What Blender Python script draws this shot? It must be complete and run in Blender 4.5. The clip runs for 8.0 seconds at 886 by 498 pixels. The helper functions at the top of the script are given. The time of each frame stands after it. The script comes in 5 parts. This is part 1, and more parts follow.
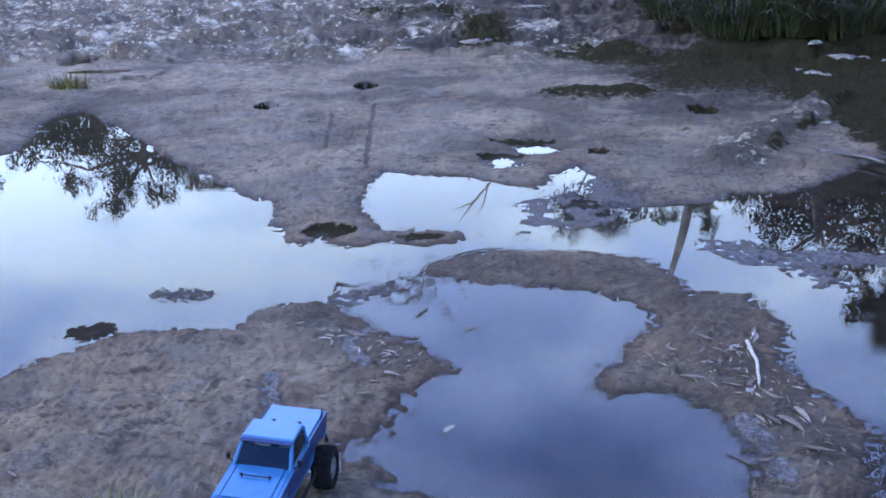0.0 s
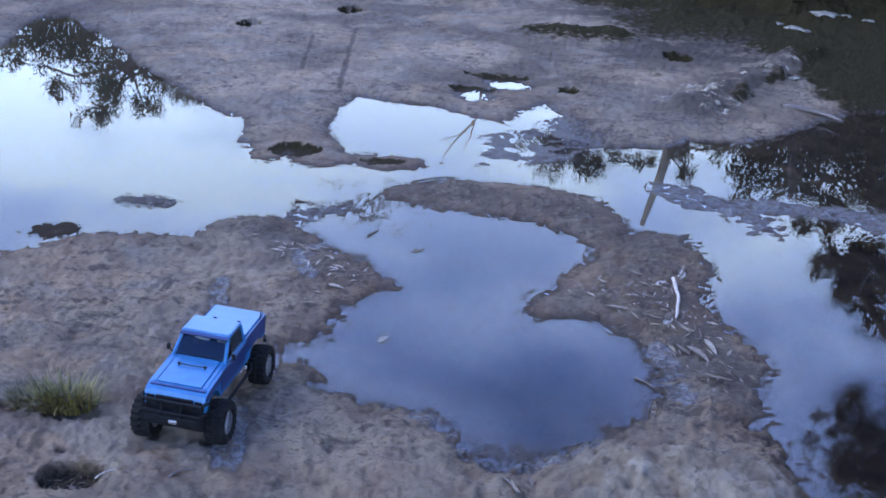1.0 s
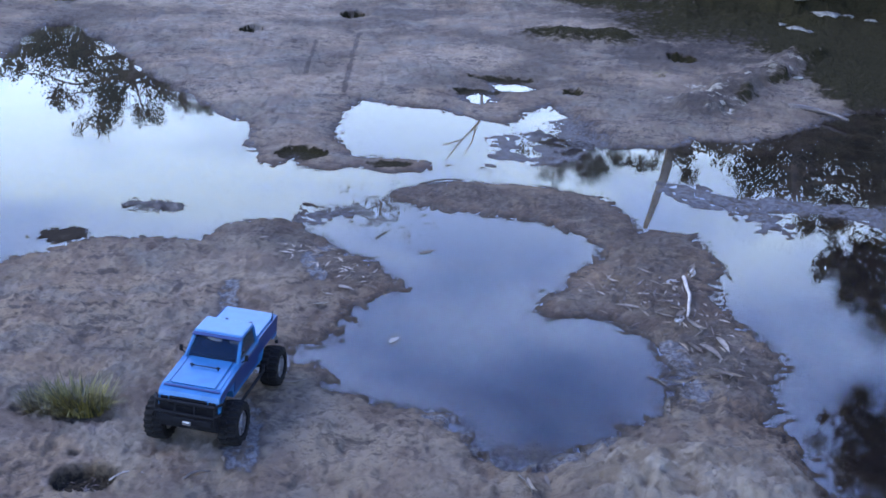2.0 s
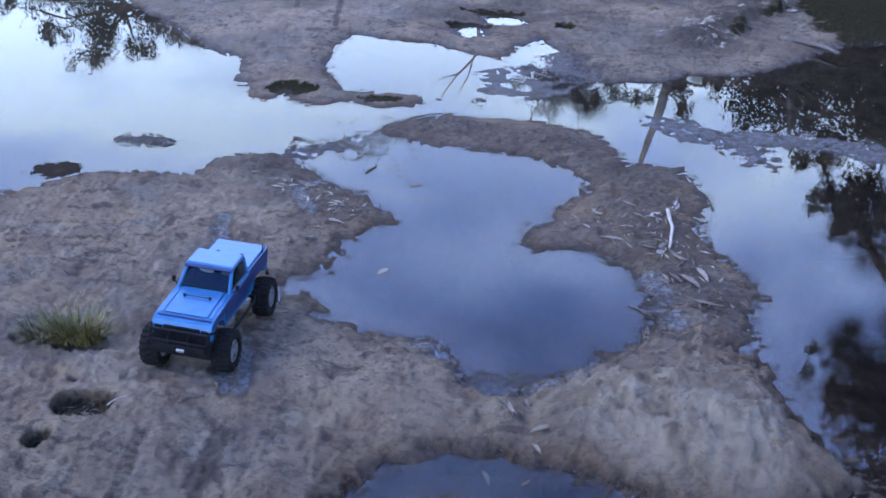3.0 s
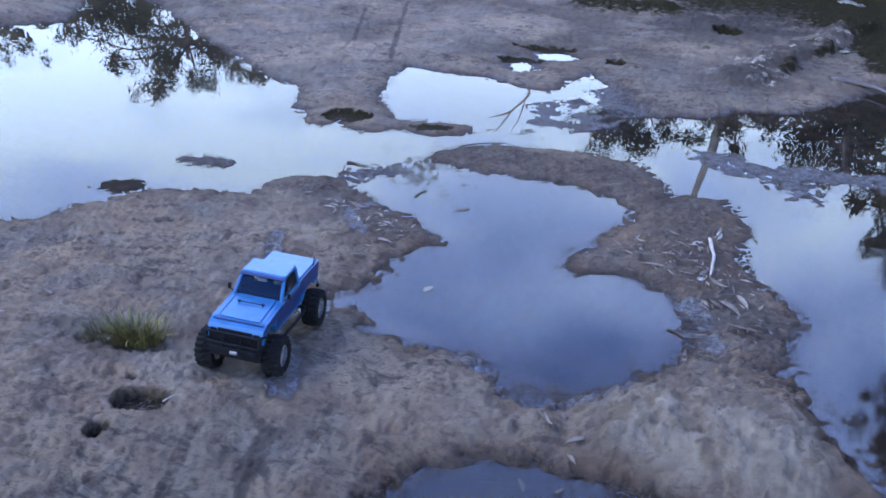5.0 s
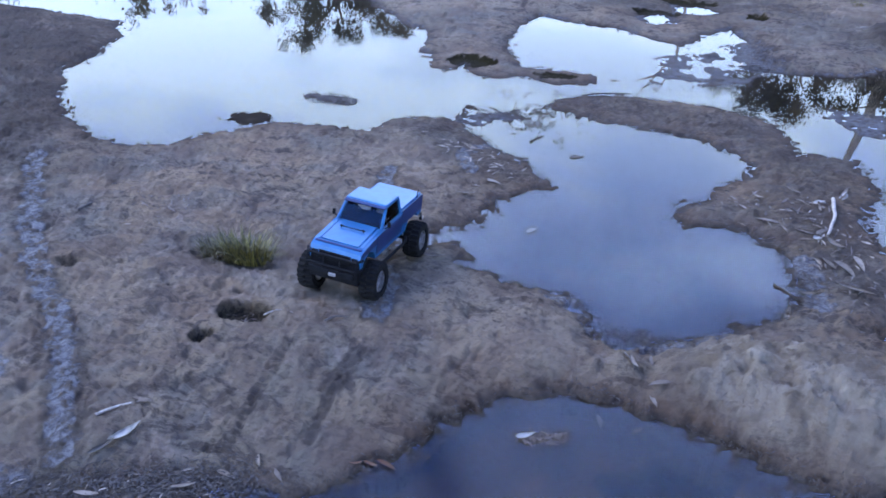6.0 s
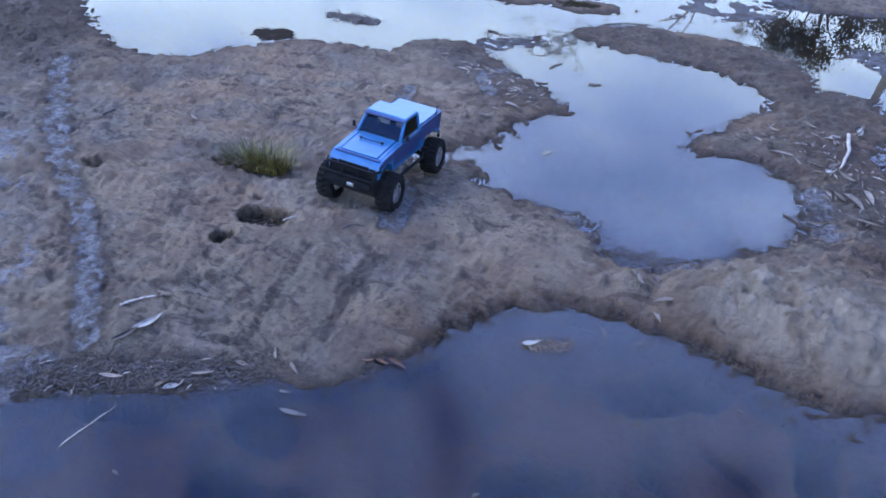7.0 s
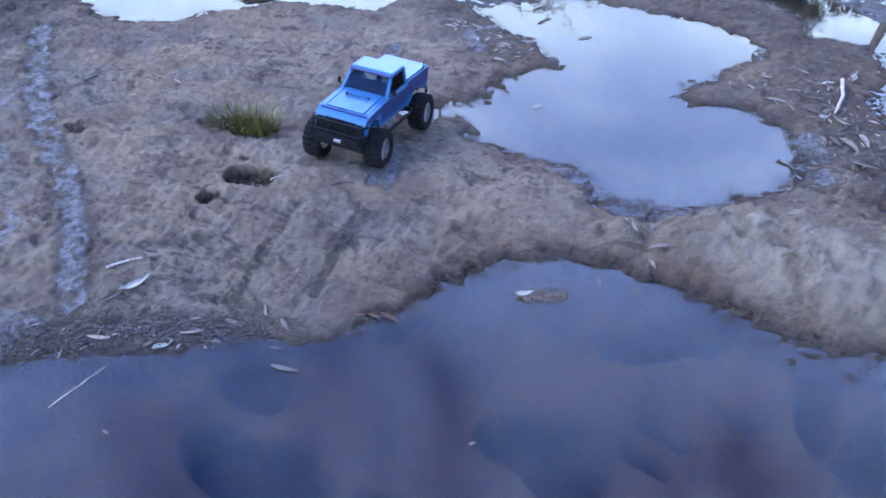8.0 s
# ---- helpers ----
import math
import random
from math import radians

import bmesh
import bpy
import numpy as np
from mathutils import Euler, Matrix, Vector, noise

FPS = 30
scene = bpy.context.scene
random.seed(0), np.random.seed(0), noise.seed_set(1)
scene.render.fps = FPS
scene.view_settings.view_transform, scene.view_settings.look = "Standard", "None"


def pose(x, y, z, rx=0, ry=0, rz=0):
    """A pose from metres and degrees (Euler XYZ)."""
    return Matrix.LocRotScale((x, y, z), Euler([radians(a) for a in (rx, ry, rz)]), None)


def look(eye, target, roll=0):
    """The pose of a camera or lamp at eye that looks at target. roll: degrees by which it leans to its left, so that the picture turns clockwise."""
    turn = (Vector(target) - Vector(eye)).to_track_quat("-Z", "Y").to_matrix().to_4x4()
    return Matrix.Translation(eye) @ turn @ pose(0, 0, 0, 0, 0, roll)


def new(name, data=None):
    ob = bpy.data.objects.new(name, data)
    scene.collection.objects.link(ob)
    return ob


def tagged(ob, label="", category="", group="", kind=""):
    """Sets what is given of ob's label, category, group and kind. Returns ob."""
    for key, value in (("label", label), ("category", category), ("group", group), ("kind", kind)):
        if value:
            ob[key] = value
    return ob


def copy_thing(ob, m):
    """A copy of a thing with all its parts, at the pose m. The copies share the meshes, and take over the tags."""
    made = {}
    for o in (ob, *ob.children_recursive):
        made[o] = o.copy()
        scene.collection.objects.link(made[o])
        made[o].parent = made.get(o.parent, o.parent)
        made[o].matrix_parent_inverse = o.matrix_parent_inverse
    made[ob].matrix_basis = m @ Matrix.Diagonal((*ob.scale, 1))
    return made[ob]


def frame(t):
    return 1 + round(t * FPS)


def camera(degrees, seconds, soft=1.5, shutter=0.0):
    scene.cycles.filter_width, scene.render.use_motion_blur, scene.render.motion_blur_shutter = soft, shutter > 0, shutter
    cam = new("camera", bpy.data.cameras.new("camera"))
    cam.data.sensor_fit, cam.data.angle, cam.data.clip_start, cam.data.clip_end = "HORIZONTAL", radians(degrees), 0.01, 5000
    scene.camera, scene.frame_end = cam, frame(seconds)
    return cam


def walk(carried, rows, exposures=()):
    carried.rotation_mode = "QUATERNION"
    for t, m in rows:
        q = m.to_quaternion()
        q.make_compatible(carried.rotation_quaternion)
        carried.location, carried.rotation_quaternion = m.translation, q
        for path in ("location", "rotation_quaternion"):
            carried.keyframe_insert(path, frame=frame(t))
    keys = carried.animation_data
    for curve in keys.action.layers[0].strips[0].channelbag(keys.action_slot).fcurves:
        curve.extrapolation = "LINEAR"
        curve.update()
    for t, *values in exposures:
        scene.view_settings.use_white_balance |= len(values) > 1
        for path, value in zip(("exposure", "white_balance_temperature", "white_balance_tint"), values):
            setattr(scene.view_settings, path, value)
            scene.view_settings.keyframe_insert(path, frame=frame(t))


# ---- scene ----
cam = camera(51.5, 8.0, soft=1.7)
PATH = [
    (0, (0.107, 0.198, 1.261), (-0.001, 2.083, 0.603), -1.6),
    (0.5, (0.139, 0.131, 1.274), (0.007, 2.029, 0.656), -0.8),
    (1, (0.238, 0.052, 1.289), (0.165, 1.886, 0.495), 2.6),
    (1.5, (0.238, 0.059, 1.281), (0.063, 1.896, 0.508), 2.7),
    (2, (0.213, 0.05, 1.269), (0.136, 1.889, 0.487), 2.0),
    (2.2, (0.194, 0.054, 1.287), (0.188, 1.853, 0.415), 2.1),
    (3.3, (0.297, -0.036, 1.286), (0.202, 1.741, 0.372), 2.5),
    (3.5, (0.327, -0.052, 1.287), (0.233, 1.722, 0.369), 3.7),
    (4, (0.332, -0.059, 1.283), (0.151, 1.714, 0.375), 2.8),
    (4.2, (0.335, -0.07, 1.273), (0.201, 1.693, 0.339), 3.1),
    (5.3, (0.243, -0.123, 1.277), (0.022, 1.695, 0.474), 1.1),
    (5.5, (0.24, -0.135, 1.254), (-0.057, 1.675, 0.456), 1.2),
    (6, (0.368, -0.137, 1.231), (-0.085, 1.579, 0.308), 1.6),
    (6.5, (0.381, -0.159, 1.242), (-0.089, 1.503, 0.234), 2.3),
    (7, (0.387, -0.213, 1.204), (-0.07, 1.432, 0.163), 3.6),
    (7.5, (0.356, -0.211, 1.204), (0.033, 1.431, 0.109), 1.0),
    (8, (0.402, -0.207, 1.147), (-0.038, 1.412, 0.059), 2.0),
]
walk(cam, [(t, look(eye, target, roll)) for t, eye, target, roll in PATH],
     exposures=[(0.0, -0.45, 6450, 7), (6.9, -0.46, 6450, 7), (7.5, -0.05, 6450, 7), (8.0, -0.06, 6450, 7)])

# ---------------------------------------------------------------- sky and light
def link(nt, a, b):
    nt.links.new(a, b)


SUN_ELEVATION, SUN_TURN = radians(48), radians(-75)


def make_world():
    world = bpy.data.worlds.new("evening_sky")
    scene.world = world
    world.use_nodes = True
    nt = world.node_tree
    nt.nodes.clear()
    out = nt.nodes.new("ShaderNodeOutputWorld")
    back = nt.nodes.new("ShaderNodeBackground")
    back.inputs["Strength"].default_value = 0.11
    sky = nt.nodes.new("ShaderNodeTexSky")
    sky.sky_type = "NISHITA"
    sky.sun_disc = False
    sky.sun_elevation, sky.sun_rotation = SUN_ELEVATION, SUN_TURN
    sky.air_density, sky.dust_density, sky.ozone_density = 2.2, 0.3, 3.0
    coord = nt.nodes.new("ShaderNodeTexCoord")
    sep = nt.nodes.new("ShaderNodeSeparateXYZ")
    link(nt, coord.outputs["Generated"], sep.inputs[0])
    # cloud sheet: the direction is spread out as on a flat layer overhead
    up = nt.nodes.new("ShaderNodeMath"); up.operation = "MAXIMUM"; up.inputs[1].default_value = 0.0
    link(nt, sep.outputs["Z"], up.inputs[0])
    lift = nt.nodes.new("ShaderNodeMath"); lift.operation = "ADD"; lift.inputs[1].default_value = 0.22
    link(nt, up.outputs[0], lift.inputs[0])
    div = nt.nodes.new("ShaderNodeVectorMath"); div.operation = "DIVIDE"
    comb = nt.nodes.new("ShaderNodeCombineXYZ")
    for k in range(3):
        link(nt, lift.outputs[0], comb.inputs[k])
    link(nt, coord.outputs["Generated"], div.inputs[0])
    link(nt, comb.outputs[0], div.inputs[1])
    noise_1 = nt.nodes.new("ShaderNodeTexNoise")
    noise_1.inputs["Scale"].default_value = 1.6
    noise_1.inputs["Detail"].default_value = 7
    noise_1.inputs["Roughness"].default_value = 0.55
    noise_1.inputs["Distortion"].default_value = 0.3
    link(nt, div.outputs[0], noise_1.inputs["Vector"])
    ramp = nt.nodes.new("ShaderNodeValToRGB")
    ramp.color_ramp.elements[0].position, ramp.color_ramp.elements[1].position = 0.45, 0.57
    link(nt, noise_1.outputs["Fac"], ramp.inputs[0])
    # clouds are thicker and brighter low down
    low = nt.nodes.new("ShaderNodeMapRange")
    low.inputs["From Min"].default_value, low.inputs["From Max"].default_value = 0.12, 0.64
    low.inputs["To Min"].default_value, low.inputs["To Max"].default_value = 1.0, 0.0
    link(nt, sep.outputs["Z"], low.inputs["Value"])
    cover = nt.nodes.new("ShaderNodeMath"); cover.operation = "MULTIPLY_ADD"
    cover.inputs[1].default_value, cover.inputs[2].default_value = 1.2, -0.08
    link(nt, low.outputs[0], cover.inputs[0])
    full = nt.nodes.new("ShaderNodeMath"); full.operation = "MULTIPLY_ADD"; full.use_clamp = True
    full.inputs[1].default_value = 0.42
    link(nt, ramp.outputs["Color"], full.inputs[0])
    link(nt, cover.outputs[0], full.inputs[2])
    cloud = nt.nodes.new("ShaderNodeMix"); cloud.data_type = "RGBA"
    cloud.inputs["A"].default_value = (43.0, 61.0, 130.0, 1)
    cloud.inputs["B"].default_value = (42.0, 54.0, 76.0, 1)
    body = nt.nodes.new("ShaderNodeMapRange")
    body.inputs["From Min"].default_value, body.inputs["From Max"].default_value = 0.31, 0.52
    body.inputs["To Min"].default_value, body.inputs["To Max"].default_value = 1.0, 0.0
    billow = nt.nodes.new("ShaderNodeMath"); billow.operation = "MULTIPLY_ADD"
    billow.inputs[1].default_value = -0.42
    link(nt, noise_1.outputs["Fac"], billow.inputs[0])
    level = nt.nodes.new("ShaderNodeMath"); level.operation = "ADD"; level.inputs[1].default_value = 0.21
    link(nt, sep.outputs["Z"], level.inputs[0])
    link(nt, level.outputs[0], billow.inputs[2])
    link(nt, billow.outputs[0], body.inputs["Value"])
    link(nt, body.outputs[0], cloud.inputs["Factor"])
    mix = nt.nodes.new("ShaderNodeMix"); mix.data_type = "RGBA"
    link(nt, full.outputs[0], mix.inputs["Factor"])
    tint = nt.nodes.new("ShaderNodeMix"); tint.data_type = "RGBA"; tint.blend_type = "MULTIPLY"
    tint.inputs["Factor"].default_value = 1.0
    tint.inputs["B"].default_value = (1.0, 1.75, 4.8, 1)
    link(nt, sky.outputs[0], tint.inputs["A"])
    link(nt, tint.outputs["Result"], mix.inputs["A"])
    link(nt, cloud.outputs["Result"], mix.inputs["B"])
    link(nt, mix.outputs["Result"], back.inputs["Color"])
    link(nt, back.outputs[0], out.inputs[0])


make_world()
sun = new("sun", bpy.data.lights.new("sun", "SUN"))
sun.data.energy, sun.data.angle, sun.data.color = 2.8, radians(30), (0.94, 0.86, 0.64)
sun_way = Vector((math.sin(SUN_TURN) * math.cos(SUN_ELEVATION), math.cos(SUN_TURN) * math.cos(SUN_ELEVATION), math.sin(SUN_ELEVATION)))
sun.matrix_world = look(sun_way * 30, (0, 0, 0))


# ---------------------------------------------------------------- materials
class Mat:
    """A node material with a Principled shader and short ways to add nodes."""

    def __init__(self, name, rough=0.6, metal=0.0):
        self.m = bpy.data.materials.new(name)
        self.m.use_nodes = True
        self.nt = self.m.node_tree
        self.p = self.nt.nodes["Principled BSDF"]
        self.p.inputs["Roughness"].default_value = rough
        self.p.inputs["Metallic"].default_value = metal
        self.co = self.nt.nodes.new("ShaderNodeTexCoord").outputs["Object"]

    def put(self, value, socket):
        if hasattr(value, "is_output"):
            self.nt.links.new(value, socket)
        else:
            socket.default_value = value

    def attr(self, name):
        n = self.nt.nodes.new("ShaderNodeAttribute")
        n.attribute_name = name
        return n.outputs["Fac"]

    def noise(self, scale, detail=5, rough=0.55, distort=0.0, stretch=None):
        n = self.nt.nodes.new("ShaderNodeTexNoise")
        for k, v in (("Scale", scale), ("Detail", detail), ("Roughness", rough), ("Distortion", distort)):
            n.inputs[k].default_value = v
        src = self.co
        if stretch:
            g = self.nt.nodes.new("ShaderNodeMapping")
            g.inputs["Scale"].default_value = stretch
            self.nt.links.new(src, g.inputs["Vector"])
            src = g.outputs[0]
        self.nt.links.new(src, n.inputs["Vector"])
        return n.outputs["Fac"]

    def voronoi(self, scale, feature="F1"):
        n = self.nt.nodes.new("ShaderNodeTexVoronoi")
        n.feature = feature
        n.inputs["Scale"].default_value = scale
        self.nt.links.new(self.co, n.inputs["Vector"])
        return n.outputs["Distance"]

    def ramp(self, value, lo, hi, a=0.0, b=1.0):
        n = self.nt.nodes.new("ShaderNodeMapRange")
        n.interpolation_type = "SMOOTHSTEP"
        for k, v in (("From Min", lo), ("From Max", hi), ("To Min", a), ("To Max", b)):
            n.inputs[k].default_value = v
        self.put(value, n.inputs["Value"])
        return n.outputs[0]

    def math(self, op, a, b):
        n = self.nt.nodes.new("ShaderNodeMath")
        n.operation = op
        self.put(a, n.inputs[0])
        self.put(b, n.inputs[1])
        return n.outputs[0]

    def mix(self, fac, a, b):
        n = self.nt.nodes.new("ShaderNodeMix")
        n.data_type = "RGBA"
        self.put(fac, n.inputs["Factor"])
        self.put((*a, 1) if isinstance(a, tuple) else a, n.inputs["A"])
        self.put((*b, 1) if isinstance(b, tuple) else b, n.inputs["B"])
        return n.outputs["Result"]

    def color(self, value):
        self.put((*value, 1) if isinstance(value, tuple) else value, self.p.inputs["Base Color"])

    def bump(self, height, strength, distance):
        n = self.nt.nodes.new("ShaderNodeBump")
        self.put(strength, n.inputs["Strength"])
        n.inputs["Distance"].default_value = distance
        self.nt.links.new(height, n.inputs["Height"])
        self.nt.links.new(n.outputs[0], self.p.inputs["Normal"])


def rock_material():
    m = Mat("sandstone")
    broad = m.ramp(m.noise(1.5, 5, 0.6), 0.38, 0.62)
    mid = m.ramp(m.noise(8, 6, 0.6, 0.3), 0.42, 0.62)
    c = m.mix(broad, (0.220, 0.184, 0.130), (0.330, 0.235, 0.142))
    c = m.mix(m.ramp(m.noise(3.4, 6, 0.62, 0.7), 0.45, 0.60, 0.0, 0.75), c, (0.200, 0.182, 0.150))
    c = m.mix(m.ramp(m.noise(0.75, 4, 0.6, 0.4), 0.46, 0.60, 0.0, 0.6), c, (0.375, 0.290, 0.194))
    c = m.mix(m.math("MULTIPLY", mid, 0.55), c, (0.165, 0.105, 0.072))
    where = m.ramp(m.noise(2.6, 5), 0.36, 0.58, 0.25, 1.0)
    stain = m.math("MULTIPLY", m.ramp(m.noise(15, 8, 0.70, 0.9, (0.6, 1.15, 1.0)), 0.505, 0.60), where)
    c = m.mix(m.math("MULTIPLY", stain, 0.84), c, (0.062, 0.048, 0.039))
    specks = m.math("MULTIPLY", m.ramp(m.noise(62, 7, 0.68, 0.0, (0.8, 1.4, 1.0)), 0.52, 0.60), where)
    c = m.mix(m.math("MULTIPLY", specks, 0.62), c, (0.075, 0.058, 0.046))
    pale = m.math("MULTIPLY", m.ramp(m.noise(13, 7, 0.6, 0.5), 0.56, 0.70), 0.45)
    c = m.mix(pale, c, (0.42, 0.33, 0.25))
    # the pale boulder: lighter crusted faces with rusty seams
    slab_tone = m.mix(m.ramp(m.noise(7, 7, 0.62, 0.8), 0.40, 0.62), (0.235, 0.180, 0.118), (0.455, 0.385, 0.285))
    slab_tone = m.mix(m.math("MULTIPLY", m.ramp(m.noise(26, 6, 0.65, 0.8), 0.54, 0.66), 0.6), slab_tone, (0.115, 0.083, 0.052))
    c = m.mix(m.math("MULTIPLY", m.attr("boulder"), m.ramp(m.noise(9, 4), 0.3, 0.6, 0.55, 1.0)), c, slab_tone)
    grain = m.noise(420, 3, 0.7)
    c = m.mix(m.ramp(grain, 0.3, 0.75, 0.0, 0.3), c, (0.28, 0.225, 0.18))
    # ochre bank
    c = m.mix(m.math("MULTIPLY", m.attr("ochre"), m.ramp(m.noise(14, 5), 0.35, 0.65, 0.3, 0.9)), c, (0.23, 0.135, 0.075))
    # dark crust, pale lichen and moss, with the far bank's shade painted in
    crust_and_shade = m.math("MULTIPLY", m.attr("crust_and_shade"), m.ramp(m.noise(2.4, 8, 0.68, 0.6, (0.7, 1.0, 1.0)), 0.31, 0.50))
    c = m.mix(crust_and_shade, c, (0.058, 0.044, 0.034))
    patches = m.ramp(m.noise(2.6, 11, 0.76, 0.6, (0.7, 1.0, 1.0)), 0.51, 0.59)
    spots = m.ramp(m.math("ADD", m.voronoi(9.0), m.math("MULTIPLY", m.noise(14, 6), 0.6)), 0.54, 0.47)
    lich = m.math("MULTIPLY", m.ramp(m.attr("lichen"), 0.0, 0.7), m.math("MAXIMUM", patches, spots))
    c = m.mix(lich, c, m.mix(m.ramp(m.noise(11, 6, 0.7), 0.4, 0.6), (0.29, 0.25, 0.18), (0.55, 0.49, 0.38)))
    mossy = m.attr("moss_and_shade")
    moss_and_shade = m.math("MULTIPLY", m.ramp(mossy, 0.0, 0.5), m.ramp(m.math("ADD", m.noise(16, 5, 0.6, 0.5), m.math("MULTIPLY", mossy, 0.35)), 0.5, 0.72))
    c = m.mix(moss_and_shade, c, m.mix(m.noise(60, 3), (0.014, 0.012, 0.008), (0.050, 0.042, 0.018)))
    # leaf mould in the near pits, their shade mixed into its dark colour
    c = m.mix(m.attr("mould"), c, m.mix(m.ramp(m.noise(75, 5, 0.65), 0.4, 0.62), (0.018, 0.014, 0.009), (0.075, 0.058, 0.034)))
    # silt under the water
    silt = m.mix(m.ramp(m.noise(3.2, 6, 0.55, 0.9), 0.36, 0.64), (0.014, 0.013, 0.014), (0.060, 0.043, 0.034))
    # sand tone is left out of the hollows, imitating deep water's dimming
    silt = m.mix(m.math("MULTIPLY", m.attr("sand"), m.ramp(m.noise(4.5, 5, 0.55, 1.0), 0.36, 0.60, 0.55, 1.0)), silt, (0.22, 0.155, 0.100))
    c = m.mix(m.attr("silt"), c, silt)
    # damp stone is darker and shines
    wet = m.math("MULTIPLY", m.attr("wet"), m.ramp(m.noise(40, 5), 0.25, 0.6, 0.62, 1.0))
    c = m.mix(m.math("MULTIPLY", wet, 0.88), c, (0.042, 0.032, 0.027))
    film = m.math("MULTIPLY", m.attr("film"), m.ramp(m.noise(30, 6, 0.6), 0.34, 0.54, 0.10, 0.51))
    # grey speckle in the film's colour imitates part of the sky sheen
    c = m.mix(m.ramp(film, 0.05, 0.4, 0.0, 0.9), c, m.mix(m.ramp(m.noise(70, 6, 0.7, 0.5), 0.40, 0.58), (0.040, 0.036, 0.037), (0.125, 0.121, 0.124)))
    m.color(c)
    shine = m.math("MAXIMUM", m.ramp(wet, 0.55, 1.0, 0.0, 0.28), film)
    m.put(m.ramp(shine, 0.0, 1.0, 0.88, 0.36), m.p.inputs["Roughness"])
    m.put(m.ramp(m.math("SUBTRACT", m.math("ADD", shine, 0.35), moss_and_shade), -0.4, 1.2, 0.02, 0.38), m.p.inputs["Specular IOR Level"])
    relief = m.math("ADD", m.math("MULTIPLY", m.noise(48, 9, 0.74), 1.0), m.math("MULTIPLY", grain, 0.18))
    m.bump(relief, m.ramp(film, 0.1, 0.6, 1.0, 0.35), 0.028)
    return m.m


def water_material():
    mat = bpy.data.materials.new("still_water")
    mat.use_nodes = True
    nt = mat.node_tree
    nt.nodes.clear()
    out = nt.nodes.new("ShaderNodeOutputMaterial")
    clear = nt.nodes.new("ShaderNodeBsdfTransparent")
    clear.inputs["Color"].default_value = (0.93, 0.89, 0.85, 1)
    gloss = nt.nodes.new("ShaderNodeBsdfGlossy")
    gloss.inputs["Roughness"].default_value = 0.0
    fres = nt.nodes.new("ShaderNodeFresnel")
    fres.inputs["IOR"].default_value = 1.40
    mix = nt.nodes.new("ShaderNodeMixShader")
    link(nt, fres.outputs[0], mix.inputs[0])
    link(nt, clear.outputs[0], mix.inputs[1])
    link(nt, gloss.outputs[0], mix.inputs[2])
    link(nt, mix.outputs[0], out.inputs[0])
    return mat


def plain(name, color, rough=0.6, metal=0.0, vary=0.25, scale=40, bump=0.0, coat=0.0):
    """A surface with mottled colour; vary is the depth of the mottling."""
    m = Mat(name, rough, metal)
    dark = tuple(c * (1 - vary) for c in color)
    light = tuple(min(1, c * (1 + vary)) for c in color)
    n = m.noise(scale, 5)
    m.color(m.mix(m.ramp(n, 0.3, 0.7), dark, light))
    m.p.inputs["Coat Weight"].default_value = coat
    if bump:
        m.bump(m.noise(scale * 4, 4), 0.6, bump)
    if rough > 0.7 and max(color) < 0.02:
        m.p.inputs["Specular IOR Level"].default_value = 0.15
    return m.m


def leaf_material(name, a, b, rough=0.55):
    m = Mat(name, rough)
    info = m.nt.nodes.new("ShaderNodeObjectInfo").outputs["Random"]
    geo = m.nt.nodes.new("ShaderNodeNewGeometry").outputs["Random Per Island"]
    f = m.math("FRACT", m.math("ADD", info, geo), 0.0)
    c = m.mix(f, a, b)
    m.color(m.mix(m.math("MULTIPLY", m.ramp(m.noise(90, 4), 0.45, 0.7), 0.5), c, tuple(v * 0.45 for v in a)))
    return m.m


ROCK = rock_material()
WATER = water_material()
DRY_LEAF = leaf_material("dry_leaf", (0.17, 0.125, 0.085), (0.47, 0.39, 0.31))
PALE_LEAF = leaf_material("bleached_leaf", (0.42, 0.39, 0.34), (0.64, 0.61, 0.56))
STRAW = leaf_material("withered_blade", (0.045, 0.036, 0.014), (0.17, 0.135, 0.05))
RUSTY_LEAF = leaf_material("rusty_leaf", (0.10, 0.045, 0.022), (0.21, 0.10, 0.05))
DARK_LEAF = leaf_material("sodden_leaf", (0.07, 0.05, 0.035), (0.17, 0.12, 0.09), 0.35)
BARE_TWIG = plain("bleached_twig", (0.36, 0.31, 0.26), 0.7, 0, 0.3, 120, 0.001)
WET_LEAF = leaf_material("waterlogged_leaf", (0.10, 0.085, 0.075), (0.24, 0.21, 0.19), 0.4)
MULCH = leaf_material("sodden_mulch", (0.035, 0.028, 0.024), (0.105, 0.085, 0.070), 0.6)
DARK_TWIG = plain("sodden_twig", (0.07, 0.055, 0.045), 0.5, 0, 0.35, 120, 0.001)
GRASS_BLADE = leaf_material("grass_blade", (0.030, 0.032, 0.008), (0.235, 0.190, 0.040))
LONG_GRASS = leaf_material("long_grass", (0.014, 0.018, 0.006), (0.070, 0.070, 0.024))
CANOPY = leaf_material("gum_leaves", (0.085, 0.080, 0.040), (0.22, 0.195, 0.10))
BARK = plain("pale_bark", (0.30, 0.25, 0.19), 0.85, 0, 0.35, 6, 0.02)
GREY_WOOD = plain("dead_wood", (0.74, 0.62, 0.49), 0.85, 0, 0.3, 6, 0.02)
STONE = plain("pale_stone", (0.16, 0.15, 0.12), 0.9, 0, 0.6, 18, 0.004)
BROWN_STONE = plain("brown_stone", (0.15, 0.12, 0.10), 0.8, 0, 0.35, 30, 0.004)


